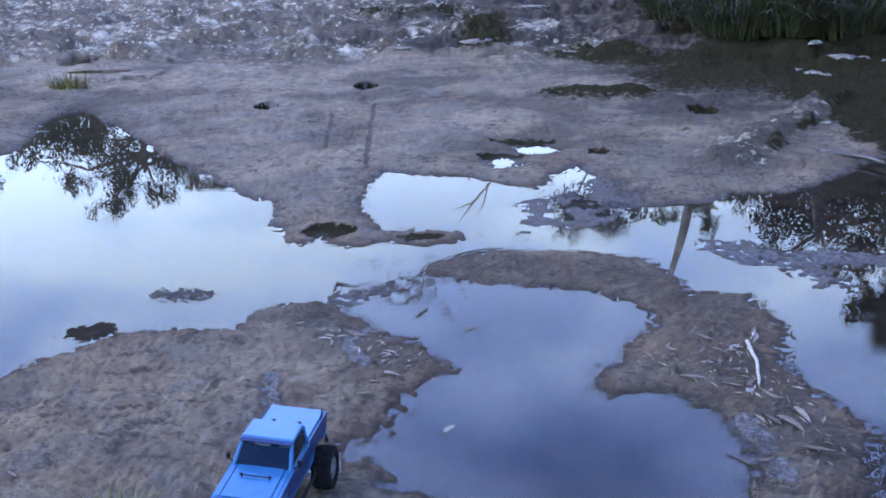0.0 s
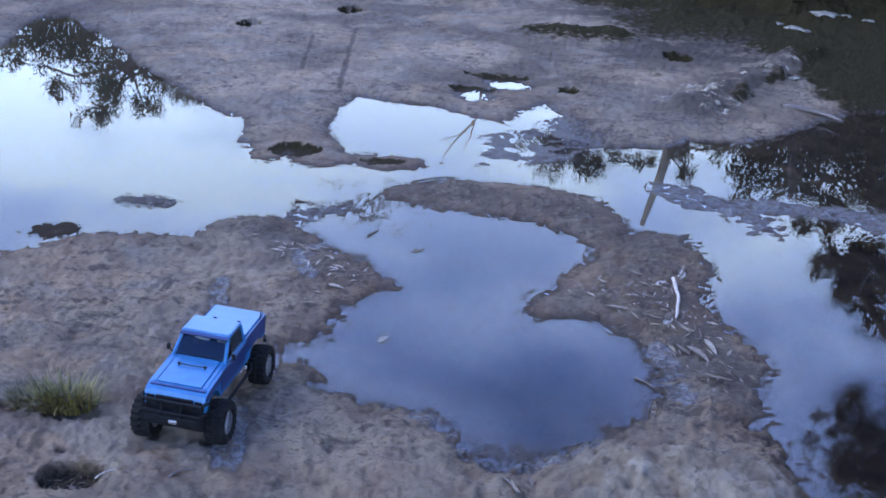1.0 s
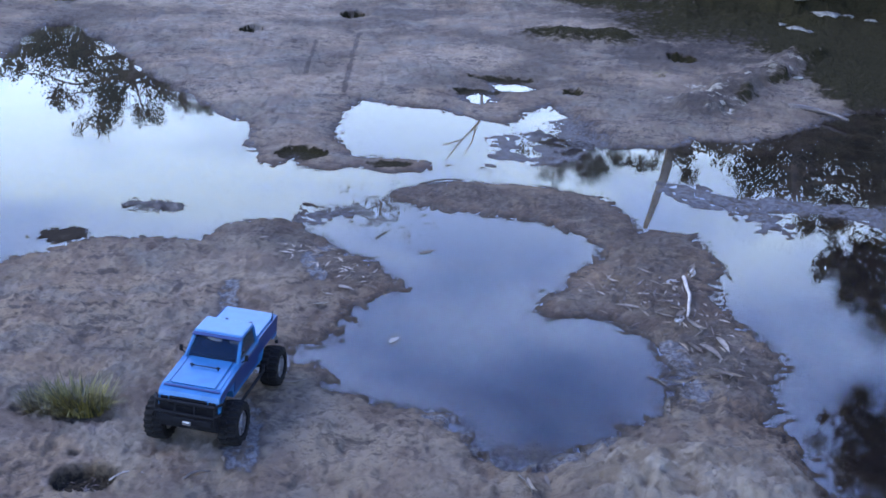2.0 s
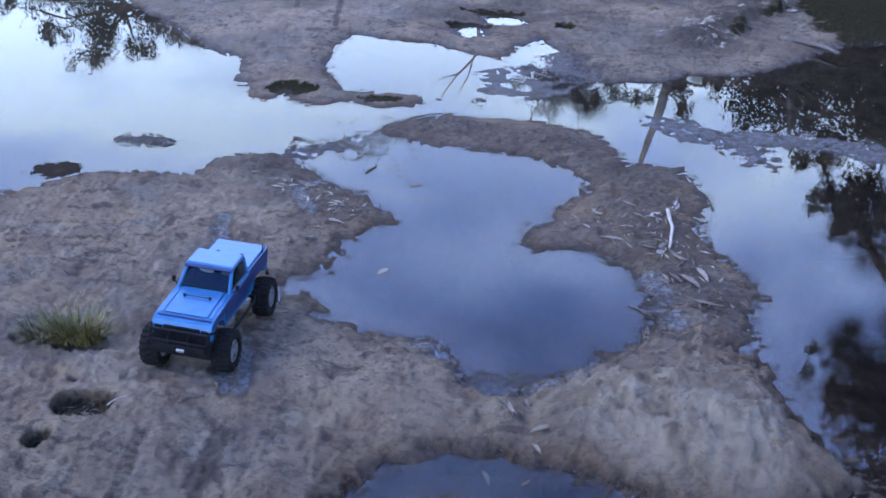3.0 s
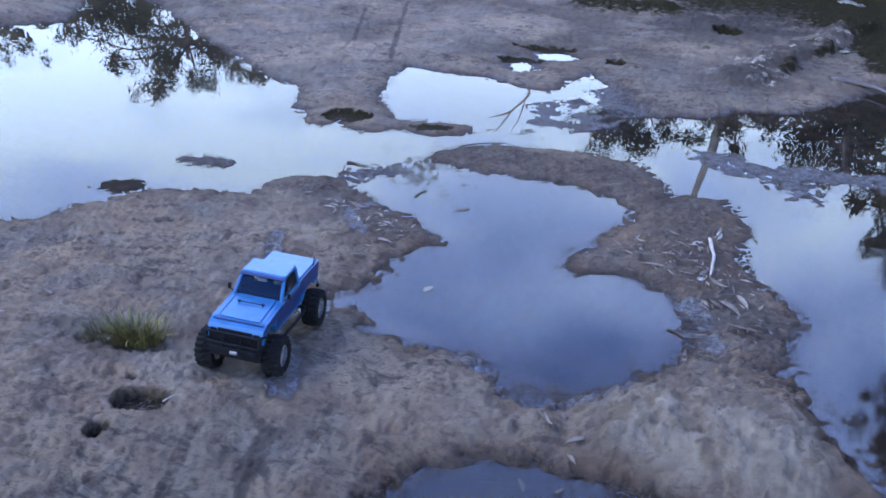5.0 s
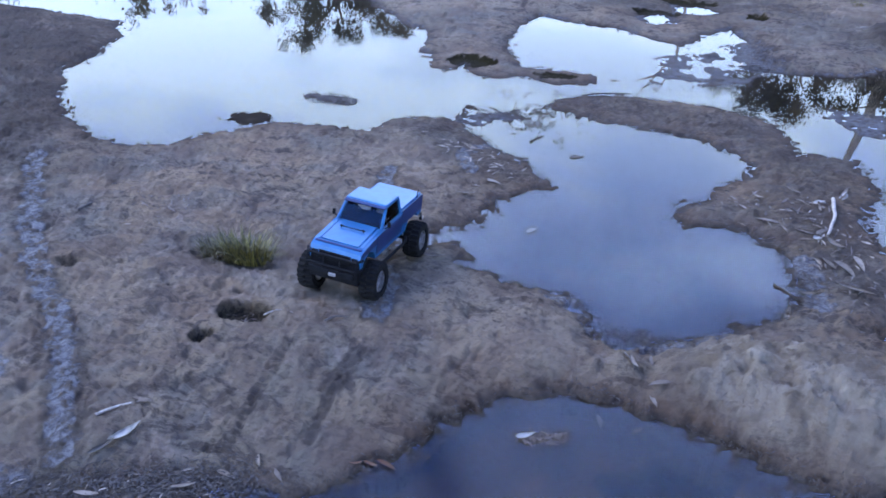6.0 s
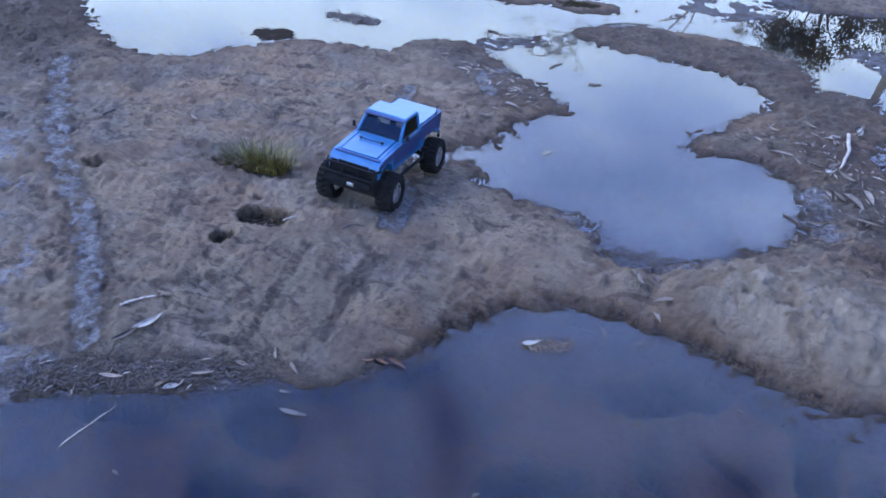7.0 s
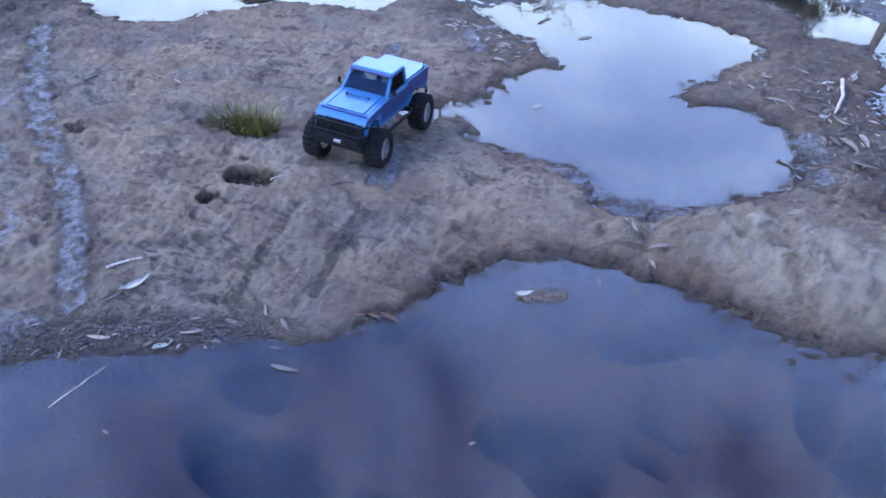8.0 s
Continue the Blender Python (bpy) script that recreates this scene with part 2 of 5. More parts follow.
# ---------------------------------------------------------------- mesh helpers
def mesh_of(bm, name, material, smooth=False):
    me = bpy.data.meshes.new(name)
    bm.normal_update()
    bm.to_mesh(me)
    bm.free()
    me.materials.append(material)
    if smooth:
        for p in me.polygons:
            p.use_smooth = True
    return me


def part(name, bm, material, parent=None, label="", smooth=False):
    ob = new(name, mesh_of(bm, name, material, smooth))
    if parent is not None:
        ob.parent = parent
    return tagged(ob, label)


def add_box(bm, size, at=(0, 0, 0), turn=(0, 0, 0), bevel=0.0):
    t = bmesh.new()
    bmesh.ops.create_cube(t, size=1)
    bmesh.ops.scale(t, vec=size, verts=t.verts)
    if bevel:
        bmesh.ops.bevel(t, geom=t.edges[:], offset=bevel, segments=2, affect="EDGES", profile=0.5)
    bmesh.ops.transform(t, matrix=pose(*at, *turn), verts=t.verts)
    join(bm, t)


def join(bm, t):
    me = bpy.data.meshes.new("tmp")
    t.to_mesh(me)
    t.free()
    bm.from_mesh(me)
    bpy.data.meshes.remove(me)


def add_tube(bm, points, radius, sides=8):
    """A tube along points; radius may be one number or one a point."""
    pts = [Vector(p) for p in points]
    rings = []
    for i, p in enumerate(pts):
        d = (pts[min(i + 1, len(pts) - 1)] - pts[max(i - 1, 0)]).normalized()
        side = d.orthogonal().normalized() if abs(d.z) > 0.95 else d.cross(Vector((0, 0, 1))).normalized()
        other = d.cross(side)
        r = radius[i] if isinstance(radius, (list, tuple)) else radius
        rings.append([bm.verts.new(p + (side * math.cos(a) + other * math.sin(a)) * r)
                      for a in (2 * math.pi * k / sides for k in range(sides))])
    for a, b in zip(rings, rings[1:]):
        for k in range(sides):
            bm.faces.new((a[k], a[(k + 1) % sides], b[(k + 1) % sides], b[k]))
    bm.faces.new(rings[0][::-1])
    bm.faces.new(rings[-1])


def add_lathe(bm, profile, at, sides=24):
    """A ring turned round the x axis; profile: closed list of (x, radius)."""
    rings = []
    for k in range(sides):
        a = 2 * math.pi * k / sides
        rings.append([bm.verts.new((at[0] + x, at[1] + r * math.cos(a), at[2] + r * math.sin(a))) for x, r in profile])
    n = len(profile)
    for k in range(sides):
        a, b = rings[k], rings[(k + 1) % sides]
        for j in range(n):
            bm.faces.new((a[j], a[(j + 1) % n], b[(j + 1) % n], b[j]))


# ---------------------------------------------------------------- the ground: rock platform with pools
def grad_noise(x, y, seed):
    """Gradient noise over arrays, about -1 to 1."""
    rng = np.random.RandomState(seed)
    perm = rng.permutation(512)
    ang = rng.rand(512) * 2 * np.pi
    gx, gy = np.cos(ang), np.sin(ang)
    gx, gy, perm = gx.astype(np.float32), gy.astype(np.float32), perm.astype(np.int32)
    xi, yi = np.floor(x).astype(np.int32), np.floor(y).astype(np.int32)
    xf, yf = (x - xi).astype(np.float32), (y - yi).astype(np.float32)

    def corner(i, j):
        h = perm[(perm[(xi + i) & 511] + yi + j) & 511]
        return gx[h] * (xf - i) + gy[h] * (yf - j)

    u, v = xf ** 3 * (xf * (xf * 6 - 15) + 10), yf ** 3 * (yf * (yf * 6 - 15) + 10)
    a, b = corner(0, 0) * (1 - u) + corner(1, 0) * u, corner(0, 1) * (1 - u) + corner(1, 1) * u
    return (a * (1 - v) + b * v) * 1.5


def fbm(x, y, scale, octaves, seed, gain=0.5):
    total, amp = 0, 1.0
    for k in range(octaves):
        total = total + amp * grad_noise(x * scale * 2 ** k + 31.7 * k, y * scale * 2 ** k + 17.3 * k, seed + k)
        amp *= gain
    return total


def smooth(x, lo, hi):
    t = np.clip((x - lo) / (hi - lo), 0, 1)
    return t * t * (3 - 2 * t)


def inside(poly, x, y):
    """Signed distance to a closed outline, positive inside."""
    p = np.array(poly, float)
    best = np.full(x.shape, 1e9)
    odd = np.zeros(x.shape, bool)
    for (ax, ay), (bx, by) in zip(p, np.roll(p, -1, 0)):
        dx, dy = bx - ax, by - ay
        t = np.clip(((x - ax) * dx + (y - ay) * dy) / (dx * dx + dy * dy + 1e-12), 0, 1)
        best = np.minimum(best, (x - ax - t * dx) ** 2 + (y - ay - t * dy) ** 2)
        if ay != by:
            odd ^= ((ay > y) != (by > y)) & (x < (bx - ax) * (y - ay) / (by - ay) + ax)
    return np.where(odd, 1, -1) * np.sqrt(best)


def beside(line, x, y):
    """Distance to an open line."""
    best = np.full(x.shape, 1e9)
    for (ax, ay), (bx, by) in zip(line, line[1:]):
        dx, dy = bx - ax, by - ay
        t = np.clip(((x - ax) * dx + (y - ay) * dy) / (dx * dx + dy * dy), 0, 1)
        best = np.minimum(best, (x - ax - t * dx) ** 2 + (y - ay - t * dy) ** 2)
    return np.sqrt(best)


FAR_SHORE = [(-4.6, 4.9), (-3.6, 5.15), (-3.07, 5.67), (-2.89, 5.75), (-3.09, 6.49), (-3.19, 6.97), (-3.03, 7.12), (-2.61, 6.59), (-2.1, 5.93),
             (-1.71, 5.34), (-1.4, 4.98), (-1.2, 4.7), (-0.98, 4.54), (-0.92, 4.34), (-0.9, 4.2), (-0.79, 3.95), (-0.71, 3.88), (-0.66, 4.0),
             (-0.58, 3.9), (-0.47, 3.87), (-0.33, 3.92), (-0.18, 3.85), (-0.06, 3.89), (0.0, 3.99), (0.16, 4.06), (0.24, 4.19), (0.42, 4.19),
             (0.43, 4.03), (0.62, 4.15), (0.75, 4.38), (1.11, 4.43), (1.28, 4.58), (1.55, 4.59), (1.94, 4.92), (2.09, 5.1), (2.27, 5.29),
             (3.2, 5.6), (5.0, 5.4)]
WATER_RIM = FAR_SHORE + [(6, 1), (4, -1.2), (-3, -1.2), (-5, -0.5)]
LEFT_POOL_BANK = [(-6, 4.2), (-3.4, 4.25), (-2.6, 4.15), (-2.44, 3.93), (-2.33, 3.55), (-2.34, 3.35), (-2.12, 2.96), (-1.88, 2.72), (-1.71, 2.59),
                  (-1.55, 2.56), (-1.4, 2.66), (-1.35, 2.77), (-1.24, 2.86), (-1.15, 2.97), (-1.06, 3.01), (-0.93, 2.97), (-0.78, 3.0),
                  (-0.72, 3.16), (-0.62, 3.23), (-0.51, 3.21)]
MID_POOL_BANK = [(-0.44, 3.19), (-0.35, 3.07), (-0.23, 2.93), (-0.14, 2.87), (-0.01, 2.69), (-0.1, 2.6), (-0.18, 2.54), (-0.18, 2.44), (-0.18, 2.36),
                 (-0.28, 2.26), (-0.28, 2.19), (-0.18, 2.16), (-0.15, 2.07), (-0.03, 2.02), (0.07, 2.0), (0.17, 2.0), (0.23, 1.9), (0.26, 1.81),
                 (0.3, 1.79), (0.39, 1.81), (0.45, 1.84), (0.54, 1.92), (0.61, 1.98), (0.7, 2.04), (0.77, 2.15), (0.78, 2.23), (0.76, 2.3),
                 (0.73, 2.37), (0.71, 2.45), (0.64, 2.53), (0.56, 2.57), (0.49, 2.57), (0.43, 2.53), (0.41, 2.58), (0.43, 2.67), (0.49, 2.73),
                 (0.55, 2.88), (0.64, 3.0), (0.65, 3.13), (0.59, 3.23), (0.45, 3.35), (0.33, 3.38), (0.11, 3.42), (-0.06, 3.48)]
RIDGE_BANK = [(-0.17, 3.51), (-0.13, 3.63), (0.01, 3.72), (0.1, 3.78), (0.27, 3.75), (0.44, 3.76), (0.59, 3.7), (0.72, 3.61), (0.78, 3.46),
              (0.82, 3.29), (0.9, 3.31), (1.0, 3.27), (1.06, 3.01), (0.99, 2.86), (0.97, 2.72), (0.98, 2.62), (1.02, 2.55), (1.07, 2.44),
              (1.06, 2.33), (1.01, 2.2), (0.98, 2.1), (0.96, 2.02), (0.98, 1.94), (0.99, 1.84), (1.01, 1.72), (1.05, 1.62), (1.1, 1.52)]
NEAR_BANK = [(0.98, 1.44), (0.82, 1.39), (0.71, 1.41), (0.61, 1.46), (0.49, 1.5), (0.43, 1.51), (0.36, 1.54), (0.33, 1.56), (0.27, 1.57),
             (0.2, 1.56), (0.14, 1.51), (0.07, 1.47), (0.02, 1.42), (-0.03, 1.35), (-0.06, 1.28), (-0.07, 1.23), (-0.12, 1.22), (-0.14, 1.17),
             (-0.16, 1.13), (-0.24, 1.1), (-0.32, 1.09), (-0.4, 1.06), (-0.42, 1.01), (-0.51, 0.95), (-0.61, 0.92), (-0.67, 0.9), (-0.7, 0.87),
             (-0.95, 0.72), (-1.6, 0.4), (-6, 0.0)]
NEAR_ROCK = LEFT_POOL_BANK + MID_POOL_BANK + RIDGE_BANK + NEAR_BANK
UPPER_POOL = [(-0.54, 4.5), (-0.54, 4.82), (-0.47, 5.12), (-0.27, 5.04), (-0.05, 5.0), (0.1, 4.85), (0.34, 4.72), (0.44, 5.01), (0.58, 5.2),
              (0.65, 4.96), (0.6, 4.79), (0.44, 4.57), (0.42, 4.38), (0.3, 4.2), (0.2, 4.0), (0.01, 3.96), (-0.05, 4.05), (-0.2, 4.05), (-0.38, 4.06), (-0.48, 4.26)]
MUD_BAR = [(0.89, 3.89), (1.02, 3.91), (1.16, 3.87), (1.26, 3.78), (1.4, 3.76), (1.51, 3.77), (1.6, 3.74), (1.74, 3.73), (2.3, 3.62), (2.2, 3.4),
           (1.77, 3.4), (1.66, 3.51), (1.54, 3.55), (1.45, 3.54), (1.43, 3.38), (1.36, 3.31), (1.27, 3.36), (1.22, 3.51), (1.08, 3.58), (0.98, 3.7)]
MUD_FLAT = [(0.12, 4.05), (0.2, 4.3), (0.1, 4.62), (0.34, 4.66), (0.5, 4.78), (0.72, 4.95), (0.84, 4.62), (0.82, 4.36), (0.62, 4.1), (0.42, 3.98), (0.2, 3.96)]
MUD_SPIT = [(-0.49, 3.24), (-0.42, 3.37), (-0.29, 3.4), (-0.22, 3.36), (-0.26, 3.3), (-0.33, 3.23), (-0.42, 3.15)]


def ring(x, y, rx, ry, turn=0.0, n=14):
    c, s = math.cos(radians(turn)), math.sin(radians(turn))
    return [(x + rx * math.cos(a) * c - ry * math.sin(a) * s, y + rx * math.cos(a) * s + ry * math.sin(a) * c)
            for a in (2 * math.pi * k / n for k in range(n))]


ISLET = ring(-1.26, 2.99, 0.085, 0.07)
PUDDLES = [ring(0.17, 5.25, 0.10, 0.11), ring(0.37, 5.57, 0.14, 0.11, 25), ring(-0.335, 2.172, 0.070, 0.050, 15)]
FAR_PUDDLES = [ring(-3.94, 9.3, 0.28, 0.40, 20, 22), ring(-3.46, 8.5, 0.30, 0.14, 0, 22)]
FAR_LEVEL = 0.11
# pits: x, y, half width, half depth, how deep
PITS = [(-0.602, 1.612, 0.072, 0.050, 0.062), (-0.647, 1.48, 0.030, 0.034, 0.045), (-1.56, 6.9, 0.09, 0.14, 0.2), (-0.90, 7.6, 0.10, 0.15, 0.2),
        (1.545, 6.48, 0.10, 0.17, 0.20), (-0.62, 4.03, 0.12, 0.08, 0.05), (-0.2, 3.95, 0.1, 0.05, 0.04), (-1.15, 1.69, 0.036, 0.024, 0.025),
        # first two: dark far rims of puddles; last: shade under the grass tuft
        (0.16, 5.39, 0.14, 0.075, 0.05), (0.30, 5.735, 0.2, 0.05, 0.05), (0.51, 4.56, 0.06, 0.06, 0.03), (0.68, 4.42, 0.07, 0.06, 0.04), (-0.657, 1.70, 0.016, 0.014, 0.018), (-0.86, 1.86, 0.03, 0.02, 0.015), (0.72, 5.42, 0.06, 0.08, 0.04), (-0.70, 1.848, 0.075, 0.030, 0.02)]
# seeps: line, half width, kind
SEEPS = [([(-1.75, 2.35), (-1.58, 2.11), (-1.38, 1.84), (-1.21, 1.635), (-1.045, 1.48), (-0.91, 1.33), (-0.797, 1.175), (-0.703, 1.03)], 0.036, "film"),
         ([(-0.41, 2.13), (-0.40, 2.03), (-0.34, 1.91), (-0.30, 1.80), (-0.287, 1.70)], 0.046, "film"),
         ([(-0.348, 1.93), (-0.315, 1.79), (-0.297, 1.66)], 0.020, "damp"),
         ([(-0.434, 1.51), (-0.43, 1.42), (-0.427, 1.33), (-0.42, 1.234), (-0.417, 1.15)], 0.017, "tread"),
         ([(-0.265, 1.525), (-0.271, 1.443), (-0.274, 1.385)], 0.030, "damp"), ([(-0.274, 1.40), (-0.268, 1.3), (-0.256, 1.21)], 0.016, "damp"),
         ([(-0.55, 2.6), (-0.51, 2.42), (-0.43, 2.25)], 0.03, "film"), ([(-0.3, 3.0), (-0.36, 2.85), (-0.3, 2.72)], 0.03, "film"),
         ([(-0.75, 6.9), (-0.7, 6.3), (-0.6, 5.2)], 0.018, "damp"), ([(-1.0, 6.5), (-0.95, 6.1), (-0.9, 5.6)], 0.014, "damp")]
# deep hollows in the bed of the near pool: x, y, half length, half width, turn
HOLLOWS = [(0.46, 1.37, 0.15, 0.062, 18), (0.555, 1.445, 0.07, 0.04, 10), (0.29, 1.05, 0.13, 0.10, 5), (0.76, 1.27, 0.045, 0.085, 10), (0.97, 1.13, 0.17, 0.16, 0),
           (0.49, 1.165, 0.065, 0.013, -25), (0.455, 1.10, 0.065, 0.022, -35), (0.60, 1.22, 0.06, 0.012, -30), (-0.29, 1.0, 0.08, 0.058, 10), (-0.2, 0.82, 0.16, 0.07, 0),
           (-0.56, 0.92, 0.12, 0.045, 8), (-0.09, 1.19, 0.055, 0.04, 20), (0.24, 1.535, 0.085, 0.03, 0), (0.06, 0.80, 0.12, 0.06, 0), (0.84, 1.36, 0.06, 0.012, 0)]


def ground_fields(x, y):
    """Height and the masks of wetness, lichen, silt, ochre and crusted or mossy ground with painted shade at plan
    points.
    """
    wob = fbm(x, y, 5, 4, 11) * 0.026 + fbm(x, y, 20, 4, 21, 0.75) * (0.012 + 0.015 * smooth(y, 1.5, 1.9))
    sea = -inside(WATER_RIM, x, y)
    near = inside(NEAR_ROCK, x, y)
    land = np.maximum(sea, near)
    bar = inside(MUD_BAR, x, y) - 0.02
    spit = inside(MUD_SPIT, x, y) - 0.015
    islet = inside(ISLET, x, y)
    hole = -inside(UPPER_POOL, x, y)
    ragged = 0.045 * fbm(x, y, 7, 3, 13) * smooth(y, 4.0, 4.6)
    pool_hole = np.full(x.shape, 9.0)
    for p in PUDDLES:
        pool_hole = np.minimum(pool_hole, ragged - inside(p, x, y))
    hole = np.minimum(hole, pool_hole)
    sd = np.minimum(np.maximum(land, islet), hole) + wob * smooth(np.abs(y), 0, 1.0)
    dry = np.clip(sd, 0, None)
    far = smooth(y, 4.5, 9.0)
    z = 0.002 + 0.020 * (1 - np.exp(-dry / 0.07)) + (0.022 + 0.05 * far) * (1 - np.exp(-dry / 0.45))
    # steeper lip along the near pool and the boulder beside it
    lip = np.exp(-((y - 1.42 - 0.25 * x) / 0.35) ** 2) * smooth(x, -0.5, 0.1)
    z += 0.020 * lip * (1 - np.exp(-dry / (0.05 + 0.014 * fbm(x, y, 9, 3, 37))))
    u, v = (x - 0.75) * 0.97 - (y - 1.66) * 0.22, (x - 0.75) * 0.22 + (y - 1.66) * 0.97
    dome = np.exp(-np.abs(u / 0.30) ** 4 - np.abs(v / 0.18) ** 4)
    z += 0.080 * dome * (1 - np.exp(-dry / 0.12))
    z -= 0.022 * np.exp(-(beside([(0.36, 1.80), (0.40, 1.68), (0.37, 1.56)], x, y) / 0.035) ** 2) * (sd > 0.03)
    thin, streak = np.zeros_like(x), np.zeros_like(x)
    ripple, grain, tread = fbm(x, y, 16, 4, 141), fbm(x, y, 26, 4, 145, 0.7), np.sin(y * 300 + 90 * x + 2.5 * fbm(x, y, 30, 2, 147))
    for line, width, kind in SEEPS:
        d = beside(line, x, y) + ripple * width * 0.5
        cover = 1 - smooth(d, width * 0.7, width * 1.05)
        if kind == "film":
            thin = np.maximum(thin, 0.85 * cover * smooth(grain, -1.0, -0.1))
            streak = np.maximum(streak, 0.75 * (1 - smooth(d, width * 0.8, width * 1.6)))
        else:
            streak = np.maximum(streak, cover * (0.40 + 0.60 * smooth(tread, -0.35, 0.25) if kind == "tread" else 0.9))
    for line, width in (([(0.12, 1.99), (0.24, 1.86), (0.30, 1.78), (0.45, 1.82), (0.55, 1.91)], 0.035), ([(0.80, 2.12), (0.80, 2.25), (0.76, 2.38)], 0.045)):
        d = beside(line, x, y) + fbm(x, y, 12, 3, 143) * 0.03
        thin = np.maximum(thin, 0.8 * (1 - smooth(d, width * 0.4, width * 1.2)))
    west = -0.77 * (x + 1.35) - 0.63 * (y - 1.83) + 0.09 * fbm(x, y, 4, 4, 151)
    film = smooth(west, 0.05, 0.16) * (1 - smooth(west, 0.35, 0.6)) * smooth(y, 0.3, 0.6) * (1 - smooth(y, 1.7, 2.2))
    thin = np.maximum(thin, film * smooth(fbm(x, y, 8, 5, 155), -0.2, 0.15))
    rim = np.exp(-((sd - 0.014) / 0.014) ** 2) * smooth(fbm(x, y, 3, 3, 157), -0.2, 0.2) * smooth(y, 3.7, 4.2) * (y < 7.3)
    thin = np.maximum(thin, 0.8 * rim)
    rough = np.clip(dry / 0.10, 0, 1) * (1 - 0.75 * thin)
    z += rough * (fbm(x, y, 2.2, 3, 41) * 0.012 + fbm(x, y, 9, 4, 51) * 0.008 + fbm(x, y, 40, 3, 61, 0.6) * 0.0066)
    knob = np.clip(fbm(x, y, 16, 3, 71) - 0.15, 0, 1)
    z -= rough * knob * 0.016
    z += rough * dome * (0.020 * (0.35 - np.abs(fbm(x, y * 1.3, 5, 4, 75, 0.6))) + fbm(x, y, 20, 4, 76, 0.6) * 0.005)
    # far outcrop: broken ledges
    out = smooth(y + 0.12 * x + fbm(x, y, 0.8, 3, 81) * 0.8, 8.0, 9.6)
    ledge = fbm(x, y * 1.6, 1.1, 5, 91, 0.6)
    z += out * (0.07 * smooth(ledge, -0.15, 0.1) + 0.05 * smooth(ledge, 0.3, 0.5) + 0.035 * fbm(x, y, 4, 3, 95) + 0.03) + 0.025 * np.clip(y - 9, 0, 14)
    seam = beside([(1.40, 5.15), (1.70, 5.62), (2.2, 6.35), (2.55, 6.85)], x, y)
    z += (0.05 + 0.03 * fbm(x, y, 6, 4, 99)) * (1 - smooth(seam + 0.05 * fbm(x, y, 5, 4, 98), 0.06, 0.16)) * smooth(sd, 0, 0.3)
    mossy = np.exp(-(beside([(0.68, 7.1), (1.15, 7.05)], x, y) / 0.22) ** 2) + np.exp(-(beside([(0.85, 8.85), (1.33, 8.6), (1.75, 8.3)], x, y) / 0.25) ** 2) \
        + np.exp(-(beside([(-1.24, 12.1), (-0.68, 12.2)], x, y) / 0.4) ** 2) + np.exp(-(beside([(0.06, 9.4), (-0.02, 11.5)], x, y) / 0.25) ** 2)
    z += 0.05 * mossy * (1 + 0.8 * fbm(x, y, 4, 3, 97))
    pit = np.zeros_like(x)
    for px, py, a, b, deep in PITS:
        r = np.sqrt(((x - px) / a) ** 2 + ((y - py) / b) ** 2) + fbm(x, y, 14, 2, 101) * 0.15
        cut = 1 - smooth(r, 0.72, 1.0)
        z -= deep * cut
        # pits are painted darker by depth, as litter and shade together
        pit = np.maximum(pit, (1 - smooth(r, 0.86, 1.14)) * min(1.0, deep / 0.045))
    mould = pit * (y < 3)
    z = np.where(islet > -0.02, 0.35 * z, z)
    z = np.where((sd > 0) & (y < 6.9), np.maximum(z, 0.0025), z)
    # water beds
    deep = np.clip(-sd, 0, None)
    nearpool = 1 - smooth(y - 0.22 * np.clip(x, 0, 2), 1.25, 1.55)
    bed = -0.004 - (0.055 + 0.11 * nearpool) * (1 - np.exp(-deep / (0.28 + 0.15 * nearpool))) \
        + np.clip(deep / 0.15, 0, 1) * fbm(x, y, 4, 4, 111) * (0.010 + 0.028 * nearpool)
    hollow = np.zeros_like(x)
    sway = 0.22 * fbm(x, y, 9, 3, 113)
    for hx, hy, a, b, turn in HOLLOWS:
        c, s = math.cos(radians(turn)), math.sin(radians(turn))
        r = np.sqrt((((x - hx) * c + (y - hy) * s) / a) ** 2 + (((y - hy) * c - (x - hx) * s) / b) ** 2) + sway
        hollow = np.maximum(hollow, 1 - smooth(r, 0.76, 1.08))
    bed = bed - 0.05 * hollow * np.clip(deep / 0.04, 0, 1)
    z = np.where((sd > 0) | (pit * (y > 6.9) > 0), z, np.minimum(bed, -0.003))
    # low mud that barely breaks the surface
    mud = np.maximum(bar, spit) + wob * 1.6
    shelf = 0.010 * smooth(mud, -0.06, 0.05) - 0.006 + fbm(x, y, 22, 4, 121) * 0.006
    z = np.where((mud > -0.06) & (sd < 0), np.maximum(z, shelf), z)
    flat = inside(MUD_FLAT, x, y) + wob * 2 + 0.06 * fbm(x, y, 7, 3, 123)
    puddled = 0.0012 + 0.007 * fbm(x, y * 0.8, 8, 4, 125, 0.6)
    z = np.where(flat > 0, z + (puddled - z) * smooth(flat, 0.0, 0.10), z)
    edge = np.clip(fbm(x * 0.7, y * 1.7, 36, 4, 131, 0.7), -1, 1)
    reach = 0.028 + 0.035 * smooth(fbm(x, y, 2.2, 2, 133), 0.0, 0.4)
    reach = reach + 0.05 * lip * smooth(x, 0.3, 0.5)
    fringe = (sd < 0) & (sd > -reach) & (pool_hole > -0.005)
    z = np.where(fringe, np.maximum(z, -0.0008 + 0.010 * edge + sd * 0.006 / reach), z)
    for p in FAR_PUDDLES:
        r = inside(p, x, y) + 0.05 * fbm(x, y, 6, 3, 127)
